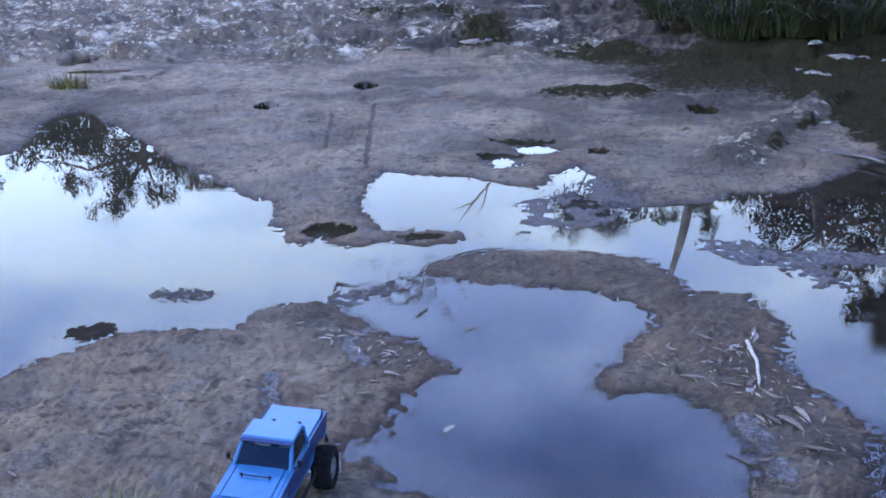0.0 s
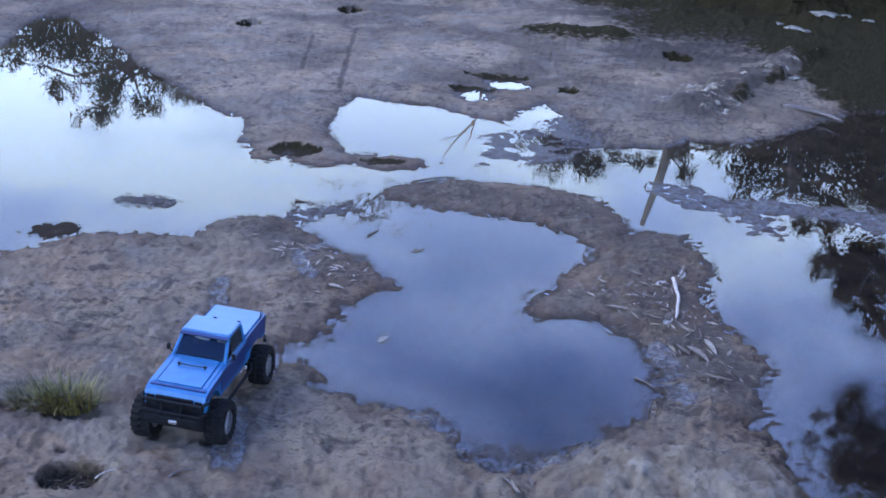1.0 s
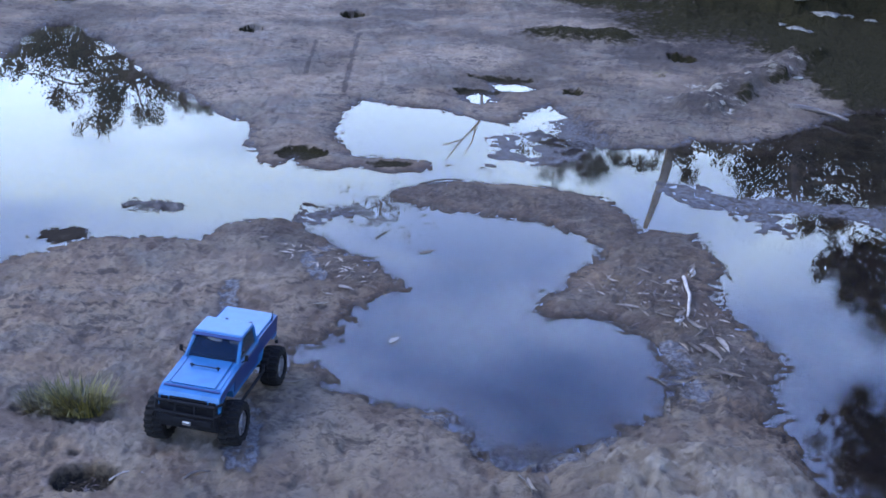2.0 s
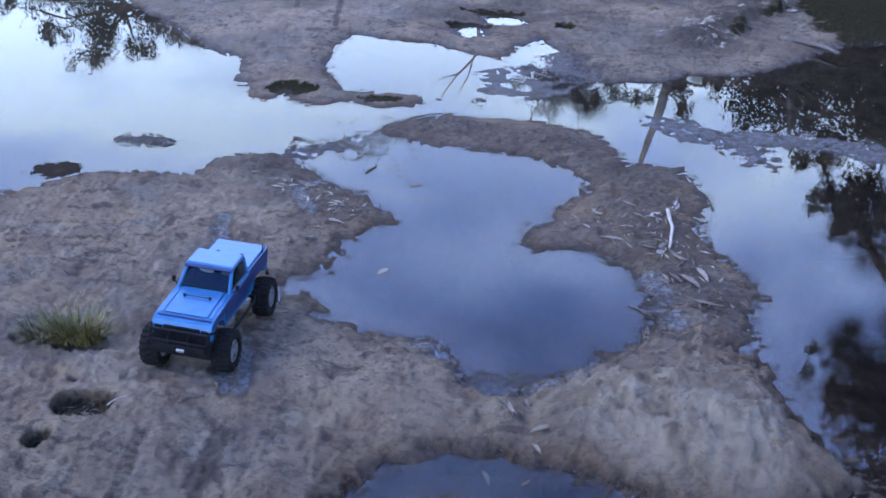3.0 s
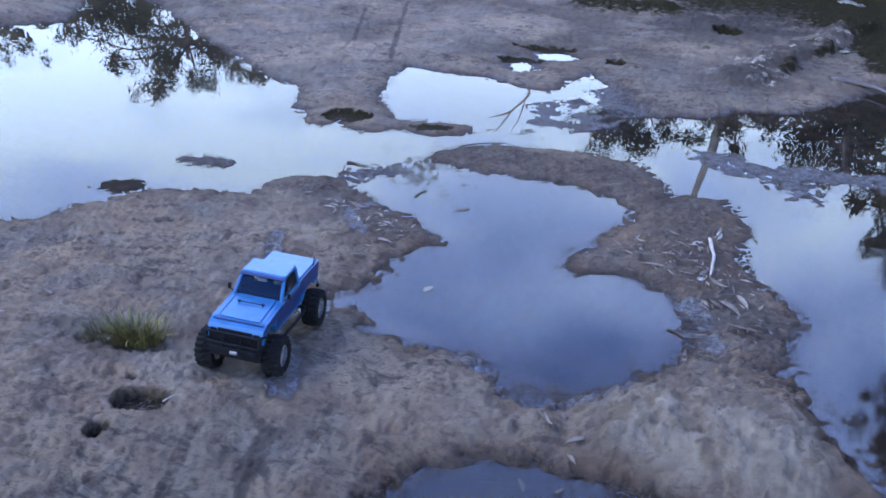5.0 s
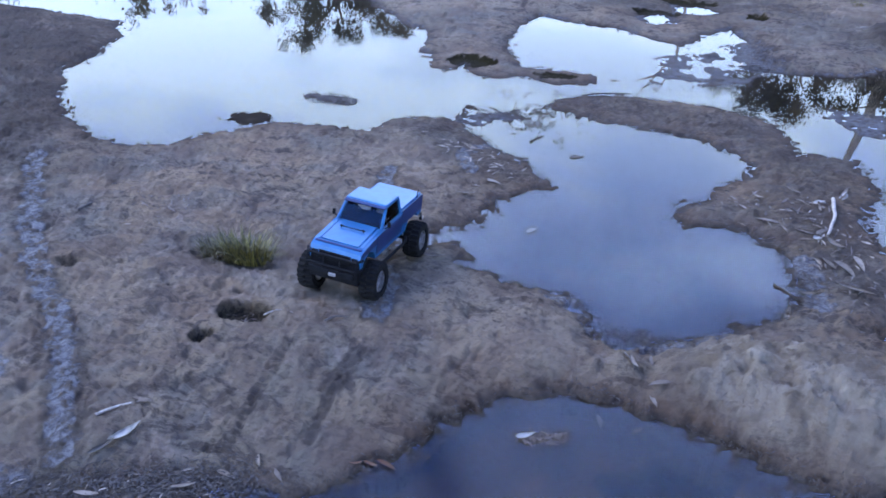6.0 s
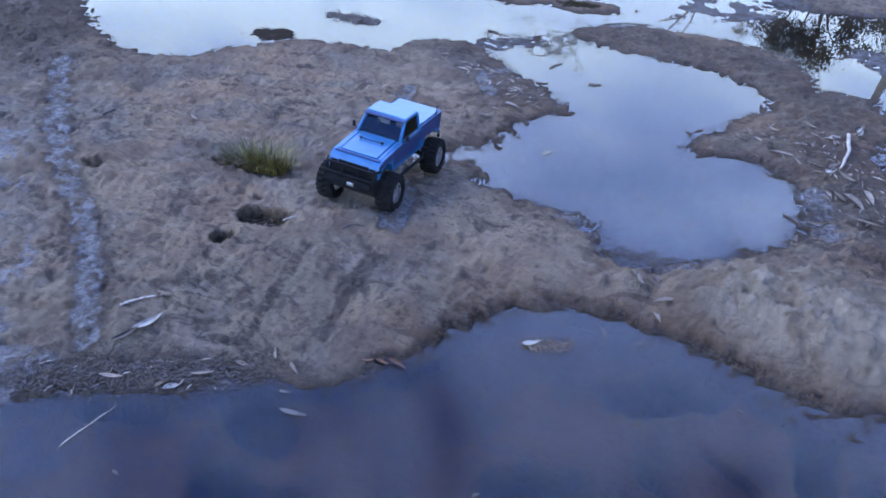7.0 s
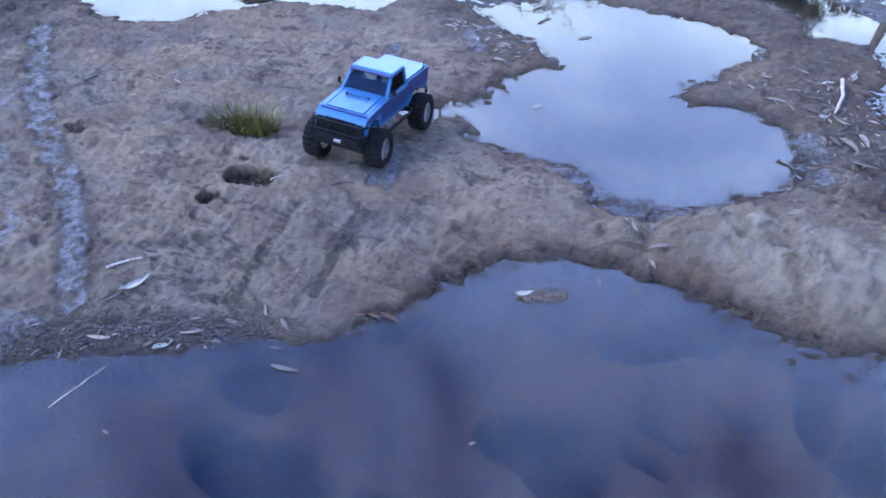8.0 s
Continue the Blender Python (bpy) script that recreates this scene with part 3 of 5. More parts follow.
        z = np.where(r > 0, FAR_LEVEL - 0.05 * smooth(r, 0.0, 0.1), np.where(r > -0.3, np.maximum(z, FAR_LEVEL + 0.004), z))
    # masks
    wet = np.exp(-np.clip(sd, 0, None) / 0.028) * 0.95 + np.exp(-np.clip(sd, 0, None) / 0.16) * 0.22
    wet = np.maximum(wet, 0.95 * streak)
    litter = np.exp(-(beside([(-0.72, 0.93), (-0.5, 1.02), (-0.36, 1.08)], x, y) / 0.06) ** 2)
    wet = np.maximum(wet, 0.7 * litter)
    wet = np.maximum(wet, 0.9 * smooth(mud, -0.05, 0.02) * (sd < 0.02))
    damp = beside([(-0.1, 3.6), (0.3, 3.58), (0.7, 3.45), (0.85, 3.05), (0.8, 2.7), (0.9, 2.3)], x, y) + 0.1 * fbm(x, y, 6, 4, 158)
    wet = np.maximum(wet, 0.72 * (1 - smooth(damp, 0.08, 0.26)))
    tip = beside([(-0.45, 3.1), (-0.2, 2.75)], x, y) + 0.1 * fbm(x, y, 6, 4, 159)
    wet = np.maximum(wet, 0.66 * (1 - smooth(tip, 0.06, 0.3)))
    wet = np.maximum(wet, 0.92 * smooth(flat, -0.05, 0.05)) * (1 - 0.95 * smooth(-z, 0.004, 0.03) * (pit <= 0))
    wet = np.maximum(wet, 0.85 * smooth(islet, -0.03, 0.02))
    crust_and_shade = np.maximum(out * (0.55 + 0.45 * smooth(x + 0.12 * y, -0.8, 0.8)), np.exp(-(seam / 0.3) ** 2) * 0.85)
    crust_and_shade = np.maximum(crust_and_shade, 0.62 * smooth(y + 0.6 * fbm(x, y, 1.2, 4, 163), 4.4, 6.2) * smooth(fbm(x, y, 0.9, 4, 167), -0.25, 0.35))
    crust_and_shade = np.maximum(crust_and_shade, 1.0 * smooth(x + 0.5 * fbm(x, y, 0.9, 4, 165), 0.4, 1.5) * smooth(y, 5.6, 6.6))
    crust_and_shade = np.maximum(crust_and_shade, 0.75 * smooth(x - 0.35 * y + 0.6 * fbm(x, y, 1.3, 3, 161), -0.6, 0.4) * smooth(y, 6.8, 8.2))
    lichen = np.maximum(0.1 * dome, out * 0.7 * smooth(fbm(x, y, 0.7, 3, 171) - 0.2 * x, -0.3, 0.5))
    lichen = np.maximum(lichen, 1.0 * (1 - smooth(seam + 0.14 * fbm(x, y, 4, 4, 98), 0.04, 0.17)))
    skirt = np.exp(-(beside([(1.48, 5.05), (1.79, 5.53), (2.29, 6.26), (2.64, 6.76)], x, y) / 0.06) ** 2)
    moss_and_shade = np.clip(mossy, 0, 1) * 0.95 + pit * 0.9 * (y >= 3) + 0.5 * skirt * smooth(fbm(x, y, 3, 3, 195), -0.3, 0.2)
    # darker band along the foot of the near bank
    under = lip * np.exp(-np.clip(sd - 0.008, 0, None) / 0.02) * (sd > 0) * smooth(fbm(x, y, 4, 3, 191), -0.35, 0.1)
    moss_and_shade = np.maximum(moss_and_shade, 0.42 * under)
    # tree shade on the far right bank, painted into the ground colour
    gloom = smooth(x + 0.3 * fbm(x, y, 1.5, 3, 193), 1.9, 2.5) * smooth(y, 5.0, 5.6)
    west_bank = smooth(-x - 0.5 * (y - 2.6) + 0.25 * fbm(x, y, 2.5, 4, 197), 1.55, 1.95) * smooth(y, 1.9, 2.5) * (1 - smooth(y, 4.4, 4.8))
    crust_and_shade = np.maximum(crust_and_shade, 0.8 * west_bank)
    crust_and_shade = np.maximum(crust_and_shade, gloom)
    moss_and_shade = np.maximum(moss_and_shade, 0.95 * gloom)
    # dark soil and tree shade farther back, both painted in
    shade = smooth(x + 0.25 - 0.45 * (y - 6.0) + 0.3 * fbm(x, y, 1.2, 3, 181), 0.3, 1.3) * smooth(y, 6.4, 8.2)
    moss_and_shade = np.maximum(moss_and_shade, 0.9 * smooth(islet, -0.03, 0.01))
    moss_and_shade = np.maximum(moss_and_shade, 0.22 * smooth(mud, -0.05, 0.03) * (sd < 0.02))
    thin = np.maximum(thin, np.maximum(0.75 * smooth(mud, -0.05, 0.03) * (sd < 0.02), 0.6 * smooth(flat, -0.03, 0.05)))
    moss_and_shade = np.clip(np.maximum(moss_and_shade, shade * 0.95), 0, 1)
    silt = smooth(-z, 0.0, 0.03) * (pit <= 0)
    ochre = lip * np.exp(-dry / 0.07) * (sd > 0) * 0.9 + 0.5 * np.exp(-dry / 0.12) * (sd > 0) * smooth(y, 2.2, 2.6) * (y < 4)
    shallows = 0.5 * np.exp(-deep / 0.10) * (y < 3.3) * (1 - nearpool)
    return z, dict(film=thin, sand=np.maximum(nearpool * (1 - hollow), shallows) * silt, boulder=dome, mould=mould, wet=np.clip(wet, 0, 1), crust_and_shade=crust_and_shade, lichen=lichen, moss_and_shade=moss_and_shade, silt=silt, ochre=np.clip(ochre, 0, 1))


def ground_height(x, y):
    z, _ = ground_fields(np.array([x], float), np.array([y], float))
    return float(z[0])


def build_ground():
    ys = [0.45]
    while ys[-1] < 22:
        ys.append(ys[-1] + 0.0052 + 0.0011 * max(ys[-1], 0) ** 1.75)
    near_rows = [-600, -200, -60, -20, -8, -4, -2.5, -1.8, -1.3, -0.9, -0.5, -0.2, 0.05, 0.2, 0.3, 0.38]
    ys = np.array(near_rows + ys + [24, 28, 34, 45, 70, 120, 250, 600])
    cols = 860
    u = np.linspace(-1, 1, cols)
    u = np.concatenate([[-400, -90, -25, -8, -3.5, -2, -1.4, -1.15], u, [1.15, 1.4, 2, 3.5, 8, 25, 90, 400]])
    half = 0.75 + 0.66 * np.clip(ys, 0.3, 26)
    x = (u[None, :] * half[:, None]).ravel()
    x = x + (0.03 * np.clip(ys, 0, 26))[:, None].repeat(len(u), 1).ravel() * -1.0
    y = np.repeat(ys, len(u))
    z, masks = ground_fields(x, y)
    rows, n = len(ys), len(u)
    i = np.arange((rows - 1) * n).reshape(rows - 1, n)[:, :-1].ravel()
    quads = np.stack([i, i + 1, i + n + 1, i + n], 1).astype(np.int32)
    me = bpy.data.meshes.new("ground")
    me.vertices.add(len(x))
    me.vertices.foreach_set("co", np.stack([x, y, z], 1).astype(np.float32).ravel())
    me.loops.add(quads.size)
    me.loops.foreach_set("vertex_index", quads.ravel())
    me.polygons.add(len(quads))
    me.polygons.foreach_set("loop_start", np.arange(0, quads.size, 4, dtype=np.int32))
    me.polygons.foreach_set("use_smooth", np.ones(len(quads), bool))
    me.update(calc_edges=True)
    for name, values in masks.items():
        a = me.attributes.new(name, "FLOAT", "POINT")
        a.data.foreach_set("value", values.astype(np.float32))
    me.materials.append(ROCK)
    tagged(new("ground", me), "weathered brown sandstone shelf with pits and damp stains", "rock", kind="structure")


build_ground()
bm = bmesh.new()
bmesh.ops.create_grid(bm, x_segments=150, y_segments=110, size=1)
bmesh.ops.transform(bm, matrix=Matrix.Translation((0.4, 2.87, 0)) @ Matrix.Diagonal((6.2, 4.37, 1, 1)), verts=bm.verts)
for v in bm.verts:
    v.co.z = 0.0004 * noise.noise(v.co * 2.6)
tagged(part("water", bm, WATER, smooth=True), "shallow still rainwater pools mirroring the cloudy sky", "water", kind="structure")
for outline in FAR_PUDDLES:
    bm = bmesh.new()
    cx, cy = sum(p[0] for p in outline) / len(outline), sum(p[1] for p in outline) / len(outline)
    bm.faces.new([bm.verts.new((cx + (px - cx) * 1.15, cy + (py - cy) * 1.15, FAR_LEVEL)) for px, py in outline])
    tagged(part("water", bm, WATER), "small blue puddle held in a hollow of the far rock", "water", kind="structure")


# ---------------------------------------------------------------- toy truck
PAINT = plain("blue_shell_paint", (0.013, 0.110, 0.25), 0.42, 0.1, 0.12, 30, 0, 0.2)
PAINT_DARK = plain("darker_blue", (0.008, 0.022, 0.088), 0.4, 0, 0.15, 30)
RUBBER = plain("black_rubber", (0.009, 0.0085, 0.008), 0.9, 0, 0.4, 90, 0.001)
BLACK = plain("black_plastic", (0.007, 0.007, 0.008), 0.72, 0, 0.3, 60)
RIM = plain("dull_rim", (0.26, 0.26, 0.27), 0.4, 0.8, 0.3, 60)
STEEL = plain("grey_metal", (0.45, 0.45, 0.46), 0.35, 0.9, 0.2, 60)
PALE = plain("white_plastic", (0.72, 0.72, 0.70), 0.45, 0, 0.15, 50)


def glass_material():
    mat = bpy.data.materials.new("clear_pane")
    mat.use_nodes = True
    nt = mat.node_tree
    nt.nodes.clear()
    out, mix = nt.nodes.new("ShaderNodeOutputMaterial"), nt.nodes.new("ShaderNodeMixShader")
    clear, gloss, fres = nt.nodes.new("ShaderNodeBsdfTransparent"), nt.nodes.new("ShaderNodeBsdfGlossy"), nt.nodes.new("ShaderNodeFresnel")
    clear.inputs["Color"].default_value = (0.72, 0.74, 0.75, 1)
    gloss.inputs["Roughness"].default_value = 0.05
    fres.inputs["IOR"].default_value = 1.5
    link(nt, fres.outputs[0], mix.inputs[0])
    link(nt, clear.outputs[0], mix.inputs[1])
    link(nt, gloss.outputs[0], mix.inputs[2])
    link(nt, mix.outputs[0], out.inputs[0])
    return mat


GLASS = glass_material()


def extruded(outline, half, bevel=0.0):
    """A solid from an outline in y and z, half wide to both sides."""
    b = bmesh.new()
    a = [b.verts.new((-half, y, z)) for y, z in outline]
    c = [b.verts.new((half, y, z)) for y, z in outline]
    b.faces.new(a)
    b.faces.new(c[::-1])
    for k in range(len(a)):
        n = (k + 1) % len(a)
        b.faces.new((a[n], a[k], c[k], c[n]))
    bmesh.ops.recalc_face_normals(b, faces=b.faces)
    if bevel:
        rim = [e for e in b.edges if abs(e.verts[0].co.x) == half and e.verts[0].co.x == e.verts[1].co.x]
        bmesh.ops.bevel(b, geom=rim, offset=bevel, segments=3, affect="EDGES", profile=0.5)
    return b


def slab(quad, thick):
    """A thin plate over four corners, thickened along its normal."""
    b = bmesh.new()
    q = [Vector(p) for p in quad]
    n = (q[1] - q[0]).cross(q[3] - q[0]).normalized() * thick
    top = [b.verts.new(p + n) for p in q]
    low = [b.verts.new(p) for p in q]
    b.faces.new(top)
    b.faces.new(low[::-1])
    for k in range(4):
        j = (k + 1) % 4
        b.faces.new((low[k], low[j], top[j], top[k]))
    bmesh.ops.recalc_face_normals(b, faces=b.faces)
    return b


def tyre_mesh(radius, width):
    """A knobbly tyre turned in one piece, with staggered lugs."""
    b = bmesh.new()
    w = width / 2
    profile = [(-w, 0.60), (-w * 1.05, 0.80), (-w * 0.98, 0.92), (-w * 0.55, 0.96), (-w * 0.06, 0.97), (w * 0.06, 0.97), (w * 0.55, 0.96), (w * 0.98, 0.92), (w * 1.05, 0.80), (w, 0.60)]
    sides = 80
    rings = []
    for k in range(sides):
        a = 2 * math.pi * k / sides
        row = []
        for j, (x, r) in enumerate(profile):
            lug = 1 < j < 8 and (k + (2 if x > 0 else 0)) % 4 < 2
            r = radius * (r + (0.075 if lug else -0.01 if 1 < j < 8 else 0))
            row.append(b.verts.new((x, r * math.cos(a), r * math.sin(a))))
        rings.append(row)
    n = len(profile)
    for k in range(sides):
        p, q = rings[k], rings[(k + 1) % sides]
        for j in range(n):
            b.faces.new((p[j], p[(j + 1) % n], q[(j + 1) % n], q[j]))
    return b


def rim_mesh(radius, width, side):
    b = bmesh.new()
    x = side * width / 2
    add_lathe(b, [(-width * 0.45, radius), (-width * 0.45, radius * 0.9), (width * 0.45, radius * 0.9), (width * 0.45, radius)], (0, 0, 0), 24)
    for k in range(6):
        a = math.pi * k / 3
        add_box(b, (0.005, radius * 0.26, radius * 0.85), (x * 0.75, radius * 0.5 * math.sin(a), radius * 0.5 * math.cos(a)), (-math.degrees(a), 0, 0), 0.001)
    add_lathe(b, [(x * 0.6, 0.0015), (x * 0.6, radius * 0.3), (x, radius * 0.24), (x, 0.0015)], (0, 0, 0), 12)
    return b


def toy_truck(m):
    truck = new("toy_truck")
    tagged(truck, "blue remote-controlled toy pickup truck with big black tyres", "toy truck")
    base = 0.168
    outline = [(-0.245, 0.118), (-0.245, 0.174), (-0.075, 0.174), (-0.07, 0.170), (0.07, 0.168), (0.20, 0.158), (0.222, 0.150), (0.228, 0.138),
               (0.226, 0.112), (0.210, 0.108), (0.200, 0.126), (0.165, 0.140), (0.130, 0.126), (0.118, 0.102), (-0.112, 0.102), (-0.125, 0.126),
               (-0.165, 0.142), (-0.205, 0.126), (-0.215, 0.114)]
    body = part("body", extruded(outline, 0.081, 0.005), PAINT, truck, "glossy blue moulded pickup shell")
    hood = bmesh.new()
    for x, w in ((0, 0.118), (-0.0685, 0.009), (0.0685, 0.009)):
        z = 0.003 if x == 0 else 0.0015
        join(hood, slab([(x - w / 2, 0.070, base + 0.0005), (x + w / 2, 0.070, base + 0.0005), (x + w / 2, 0.198, 0.1585), (x - w / 2, 0.198, 0.1585)][::-1], -z))
    part("hood", hood, PAINT, body)
    lip = bmesh.new()
    add_box(lip, (0.150, 0.006, 0.005), (0, 0.207, 0.156), (-20, 0, 0), 0.0015)
    part("hood_lip", lip, PAINT_DARK, body)
    cover = bmesh.new()
    add_box(cover, (0.150, 0.163, 0.006), (0, -0.160, 0.177), (0, 0, 0), 0.0025)
    part("bed_cover", cover, PAINT, body, "flat blue bed cover with two clips")
    tail = bmesh.new()
    add_box(tail, (0.154, 0.006, 0.05), (0, -0.247, 0.146), (0, 0, 0), 0.002)
    part("tailgate", tail, PAINT, body)
    # side plates in a darker blue than the top of the shell
    for sx in (-1, 1):
        side = bmesh.new()
        add_box(side, (0.002, 0.168, 0.046), (sx * 0.0815, -0.158, 0.1535), (0, 0, 0), 0.0008)
        add_box(side, (0.002, 0.190, 0.050), (sx * 0.0815, 0.020, 0.139), (0, 0, 0), 0.0008)
        add_box(side, (0.002, 0.100, 0.017), (sx * 0.0815, 0.165, 0.149), (-4, 0, 0), 0.0008)
        part("side_panel", side, PAINT_DARK, body, "dark navy lower side")
    # black plates added so the cab looks dark through its windows
    tub = bmesh.new()
    add_box(tub, (0.142, 0.134, 0.004), (0, 0, base + 0.003), (0, 0, 0), 0.001)
    add_box(tub, (0.130, 0.004, 0.048), (0, -0.058, base + 0.026), (8, 0, 0), 0.001)
    part("interior", tub, BLACK, body)
    # block added to black out the space below the hood front
    under = bmesh.new()
    add_box(under, (0.160, 0.058, 0.074), (0, 0.200, 0.096), (0, 0, 0), 0.006)
    part("undertray", under, BLACK, body)
    # cab: roof, pillars, panes
    lo, hi = [(0.074, 0.072), (0.074, -0.072)], [(0.064, 0.026), (0.066, -0.060)]
    zt = 0.218
    roof = bmesh.new()
    add_box(roof, (0.137, 0.094, 0.012), (0, -0.016, zt), (0, 0, 0), 0.005)
    part("roof", roof, PAINT, body)
    visor = bmesh.new()
    add_box(visor, (0.138, 0.012, 0.004), (0, 0.036, zt - 0.001), (-14, 0, 0), 0.0015)
    part("sun_visor", visor, PAINT_DARK, body)
    for sx in (-1, 1):
        for (xl, yl), (xh, yh) in zip(lo, hi):
            pil = bmesh.new()
            add_tube(pil, [(sx * xl, yl, base - 0.002), (sx * xh, yh, zt)], 0.0052, 6)
            part("pillar", pil, PAINT, body)
        side = slab([(sx * 0.0735, 0.064, base), (sx * 0.0735, -0.066, base), (sx * 0.0652, -0.056, zt - 0.004), (sx * 0.0642, 0.022, zt - 0.004)], 0.001)
        part("side_window", side, GLASS, body).visible_shadow = False
        mirror = bmesh.new()
        add_box(mirror, (0.010, 0.006, 0.016), (sx * 0.092, 0.058, base + 0.014), (0, 0, 0), 0.002)
        add_tube(mirror, [(sx * 0.078, 0.058, base), (sx * 0.092, 0.058, base + 0.010)], 0.0018, 5)
        part("wing_mirror", mirror, BLACK, body)
    part("windscreen", slab([(-0.070, 0.071, base), (0.070, 0.071, base), (0.061, 0.028, zt - 0.004), (-0.061, 0.028, zt - 0.004)], 0.001), GLASS, body).visible_shadow = False
    part("rear_window", slab([(0.070, -0.071, base), (-0.070, -0.071, base), (-0.062, -0.062, zt - 0.004), (0.062, -0.062, zt - 0.004)], 0.001), GLASS, body).visible_shadow = False
    dash = bmesh.new()
    add_box(dash, (0.136, 0.03, 0.012), (0, 0.045, base + 0.004), (0, 0, 0), 0.003)
    part("dashboard", dash, BLACK, body)
    wheel = bmesh.new()
    add_tube(wheel, [(0.030 + 0.014 * math.cos(a), 0.026 + 0.004 * math.sin(a), base + 0.022 + 0.013 * math.sin(a)) for a in (2 * math.pi * k / 14 for k in range(15))], 0.0022, 5)
    part("steering_wheel", wheel, BLACK, body)
    for sx in (-1, 1):
        seat = bmesh.new()
        add_box(seat, (0.042, 0.012, 0.048), (sx * 0.032, -0.035, base + 0.020), (8, 0, 0), 0.004)
        part("seat", seat, PALE if sx > 0 else STEEL, body)
    for y in (0.118, -0.135):
        strip = bmesh.new()
        add_tube(strip, [(-0.036, y, 0.172 if y > 0 else 0.1825), (0.036, y, 0.172 if y > 0 else 0.1825)], 0.0014, 5)
        part("clip_cord", strip, BLACK, body)
        for sx in (-1, 1):
            pin = bmesh.new()
            zc = 0.160 if y > 0 else 0.176
            add_tube(pin, [(sx * 0.036, y, zc), (sx * 0.036, y, zc + 0.016)], 0.0024, 6)
            add_tube(pin, [(sx * 0.036 - 0.006, y, zc + 0.013), (sx * 0.036 + 0.006, y, zc + 0.013)], 0.0016, 5)
            part("body_pin", pin, BLACK, body)
    grille = bmesh.new()
    add_box(grille, (0.10, 0.004, 0.026), (0, 0.229, 0.128), (0, 0, 0), 0.001)
    for k in range(5):
        add_box(grille, (0.098, 0.004, 0.002), (0, 0.2315, 0.118 + 0.005 * k))
    part("grille", grille, BLACK, body)
    for sx in (-1, 1):
        lamp = bmesh.new()
        add_box(lamp, (0.020, 0.006, 0.018), (sx * 0.064, 0.228, 0.130), (0, 0, 0), 0.003)
        part("headlight", lamp, BLACK, body, "dark round-cornered headlight")
    # running gear
    chassis = bmesh.new()
    for sx in (-1, 1):
        add_box(chassis, (0.012, 0.40, 0.018), (sx * 0.032, 0, 0.092), (0, 0, 0), 0.002)
    add_box(chassis, (0.075, 0.14, 0.035), (0, 0, 0.092), (0, 0, 0), 0.004)
    chassis_ob = part("chassis", chassis, BLACK, truck)
    skid = bmesh.new()
    add_box(skid, (0.07, 0.10, 0.012), (0, 0, 0.070), (0, 0, 0), 0.003)
    part("skid_plate", skid, STEEL, chassis_ob)
    bumper = bmesh.new()
    add_box(bumper, (0.15, 0.012, 0.018), (0, 0.248, 0.094), (0, 0, 0), 0.004)
    for z, y in ((0.112, 0.253), (0.138, 0.248)):
        add_tube(bumper, [(-0.088, y - 0.024, z), (-0.078, y, z), (0.078, y, z), (0.088, y - 0.024, z)], 0.0036, 6)
    for x in (-0.078, -0.026, 0.026, 0.078):
        add_tube(bumper, [(x, 0.250, 0.090), (x, 0.252, 0.116), (x, 0.246, 0.140)], 0.0032, 6)
    part("front_bumper", bumper, BLACK, truck, "black tube bull bar")
    winch = bmesh.new()
    add_box(winch, (0.022, 0.006, 0.009), (-0.008, 0.257, 0.092), (0, 0, 0), 0.002)
    part("fairlead", winch, STEEL, truck, "grey metal winch fairlead")
    rear = bmesh.new()
    add_tube(rear, [(-0.085, -0.235, 0.10), (-0.07, -0.275, 0.098), (0.07, -0.275, 0.098), (0.085, -0.235, 0.10)], 0.006, 6)
    add_box(rear, (0.10, 0.03, 0.014), (0, -0.255, 0.098), (0, 0, 0), 0.003)
    part("rear_bumper", rear, BLACK, truck)
    for sx in (-1, 1):
        rail = bmesh.new()
        add_tube(rail, [(sx * 0.085, -0.11, 0.086), (sx * 0.094, -0.09, 0.080), (sx * 0.094, 0.09, 0.080), (sx * 0.085, 0.11, 0.086)], 0.005, 6)
        part("rock_slider", rail, BLACK, truck)
    for y in (0.165, -0.165):
        axle = bmesh.new()
        add_tube(axle, [(-0.082, y, 0.054), (0.082, y, 0.054)], 0.008, 8)
        add_box(axle, (0.034, 0.034, 0.032), (0.012, y, 0.054), (0, 0, 0), 0.008)
        part("axle", axle, BLACK, truck)
        for sx in (-1, 1):
            shock = bmesh.new()
            add_tube(shock, [(sx * 0.056, y, 0.056), (sx * 0.048, y - math.copysign(0.02, y), 0.128)], 0.0075, 8)
            part("shock_absorber", shock, STEEL, truck)
            hub = new("wheel")
            hub.parent = truck
            hub.matrix_basis = pose(sx * 0.089, y, 0.054, random.uniform(0, 30))
            part("tyre", tyre_mesh(0.0515, 0.046), RUBBER, hub)
            part("rim", rim_mesh(0.029, 0.043, sx), RIM, hub, "grey six-spoke rim")
    mast = bmesh.new()
    add_tube(mast, [(-0.076, -0.20, 0.15), (-0.077, -0.203, 0.185), (-0.078, -0.206, 0.20)], 0.0018, 5)
    part("aerial", mast, BLACK, truck)
    # the shell is narrow and short over its wide axles, and leans on its springs
    for ob in truck.children_recursive:
        if ob.type == "MESH" and ob.parent.name != "wheel" and not ob.parent.name.startswith("wheel."):
            sprung = ob.name.split(".")[0] not in ("axle", "shock_absorber")
            ob.data.transform(Matrix.Diagonal((0.89 if sprung else 1.0, 0.90, 1, 1)))
            if sprung:
                ob.data.transform(pose(0, 0, 0.06) @ pose(0, 0, 0, 0, -5) @ pose(0, 0, -0.06))
    for ob in truck.children:
        if ob.name.split(".")[0] == "wheel":
            ob.location.y *= 0.90
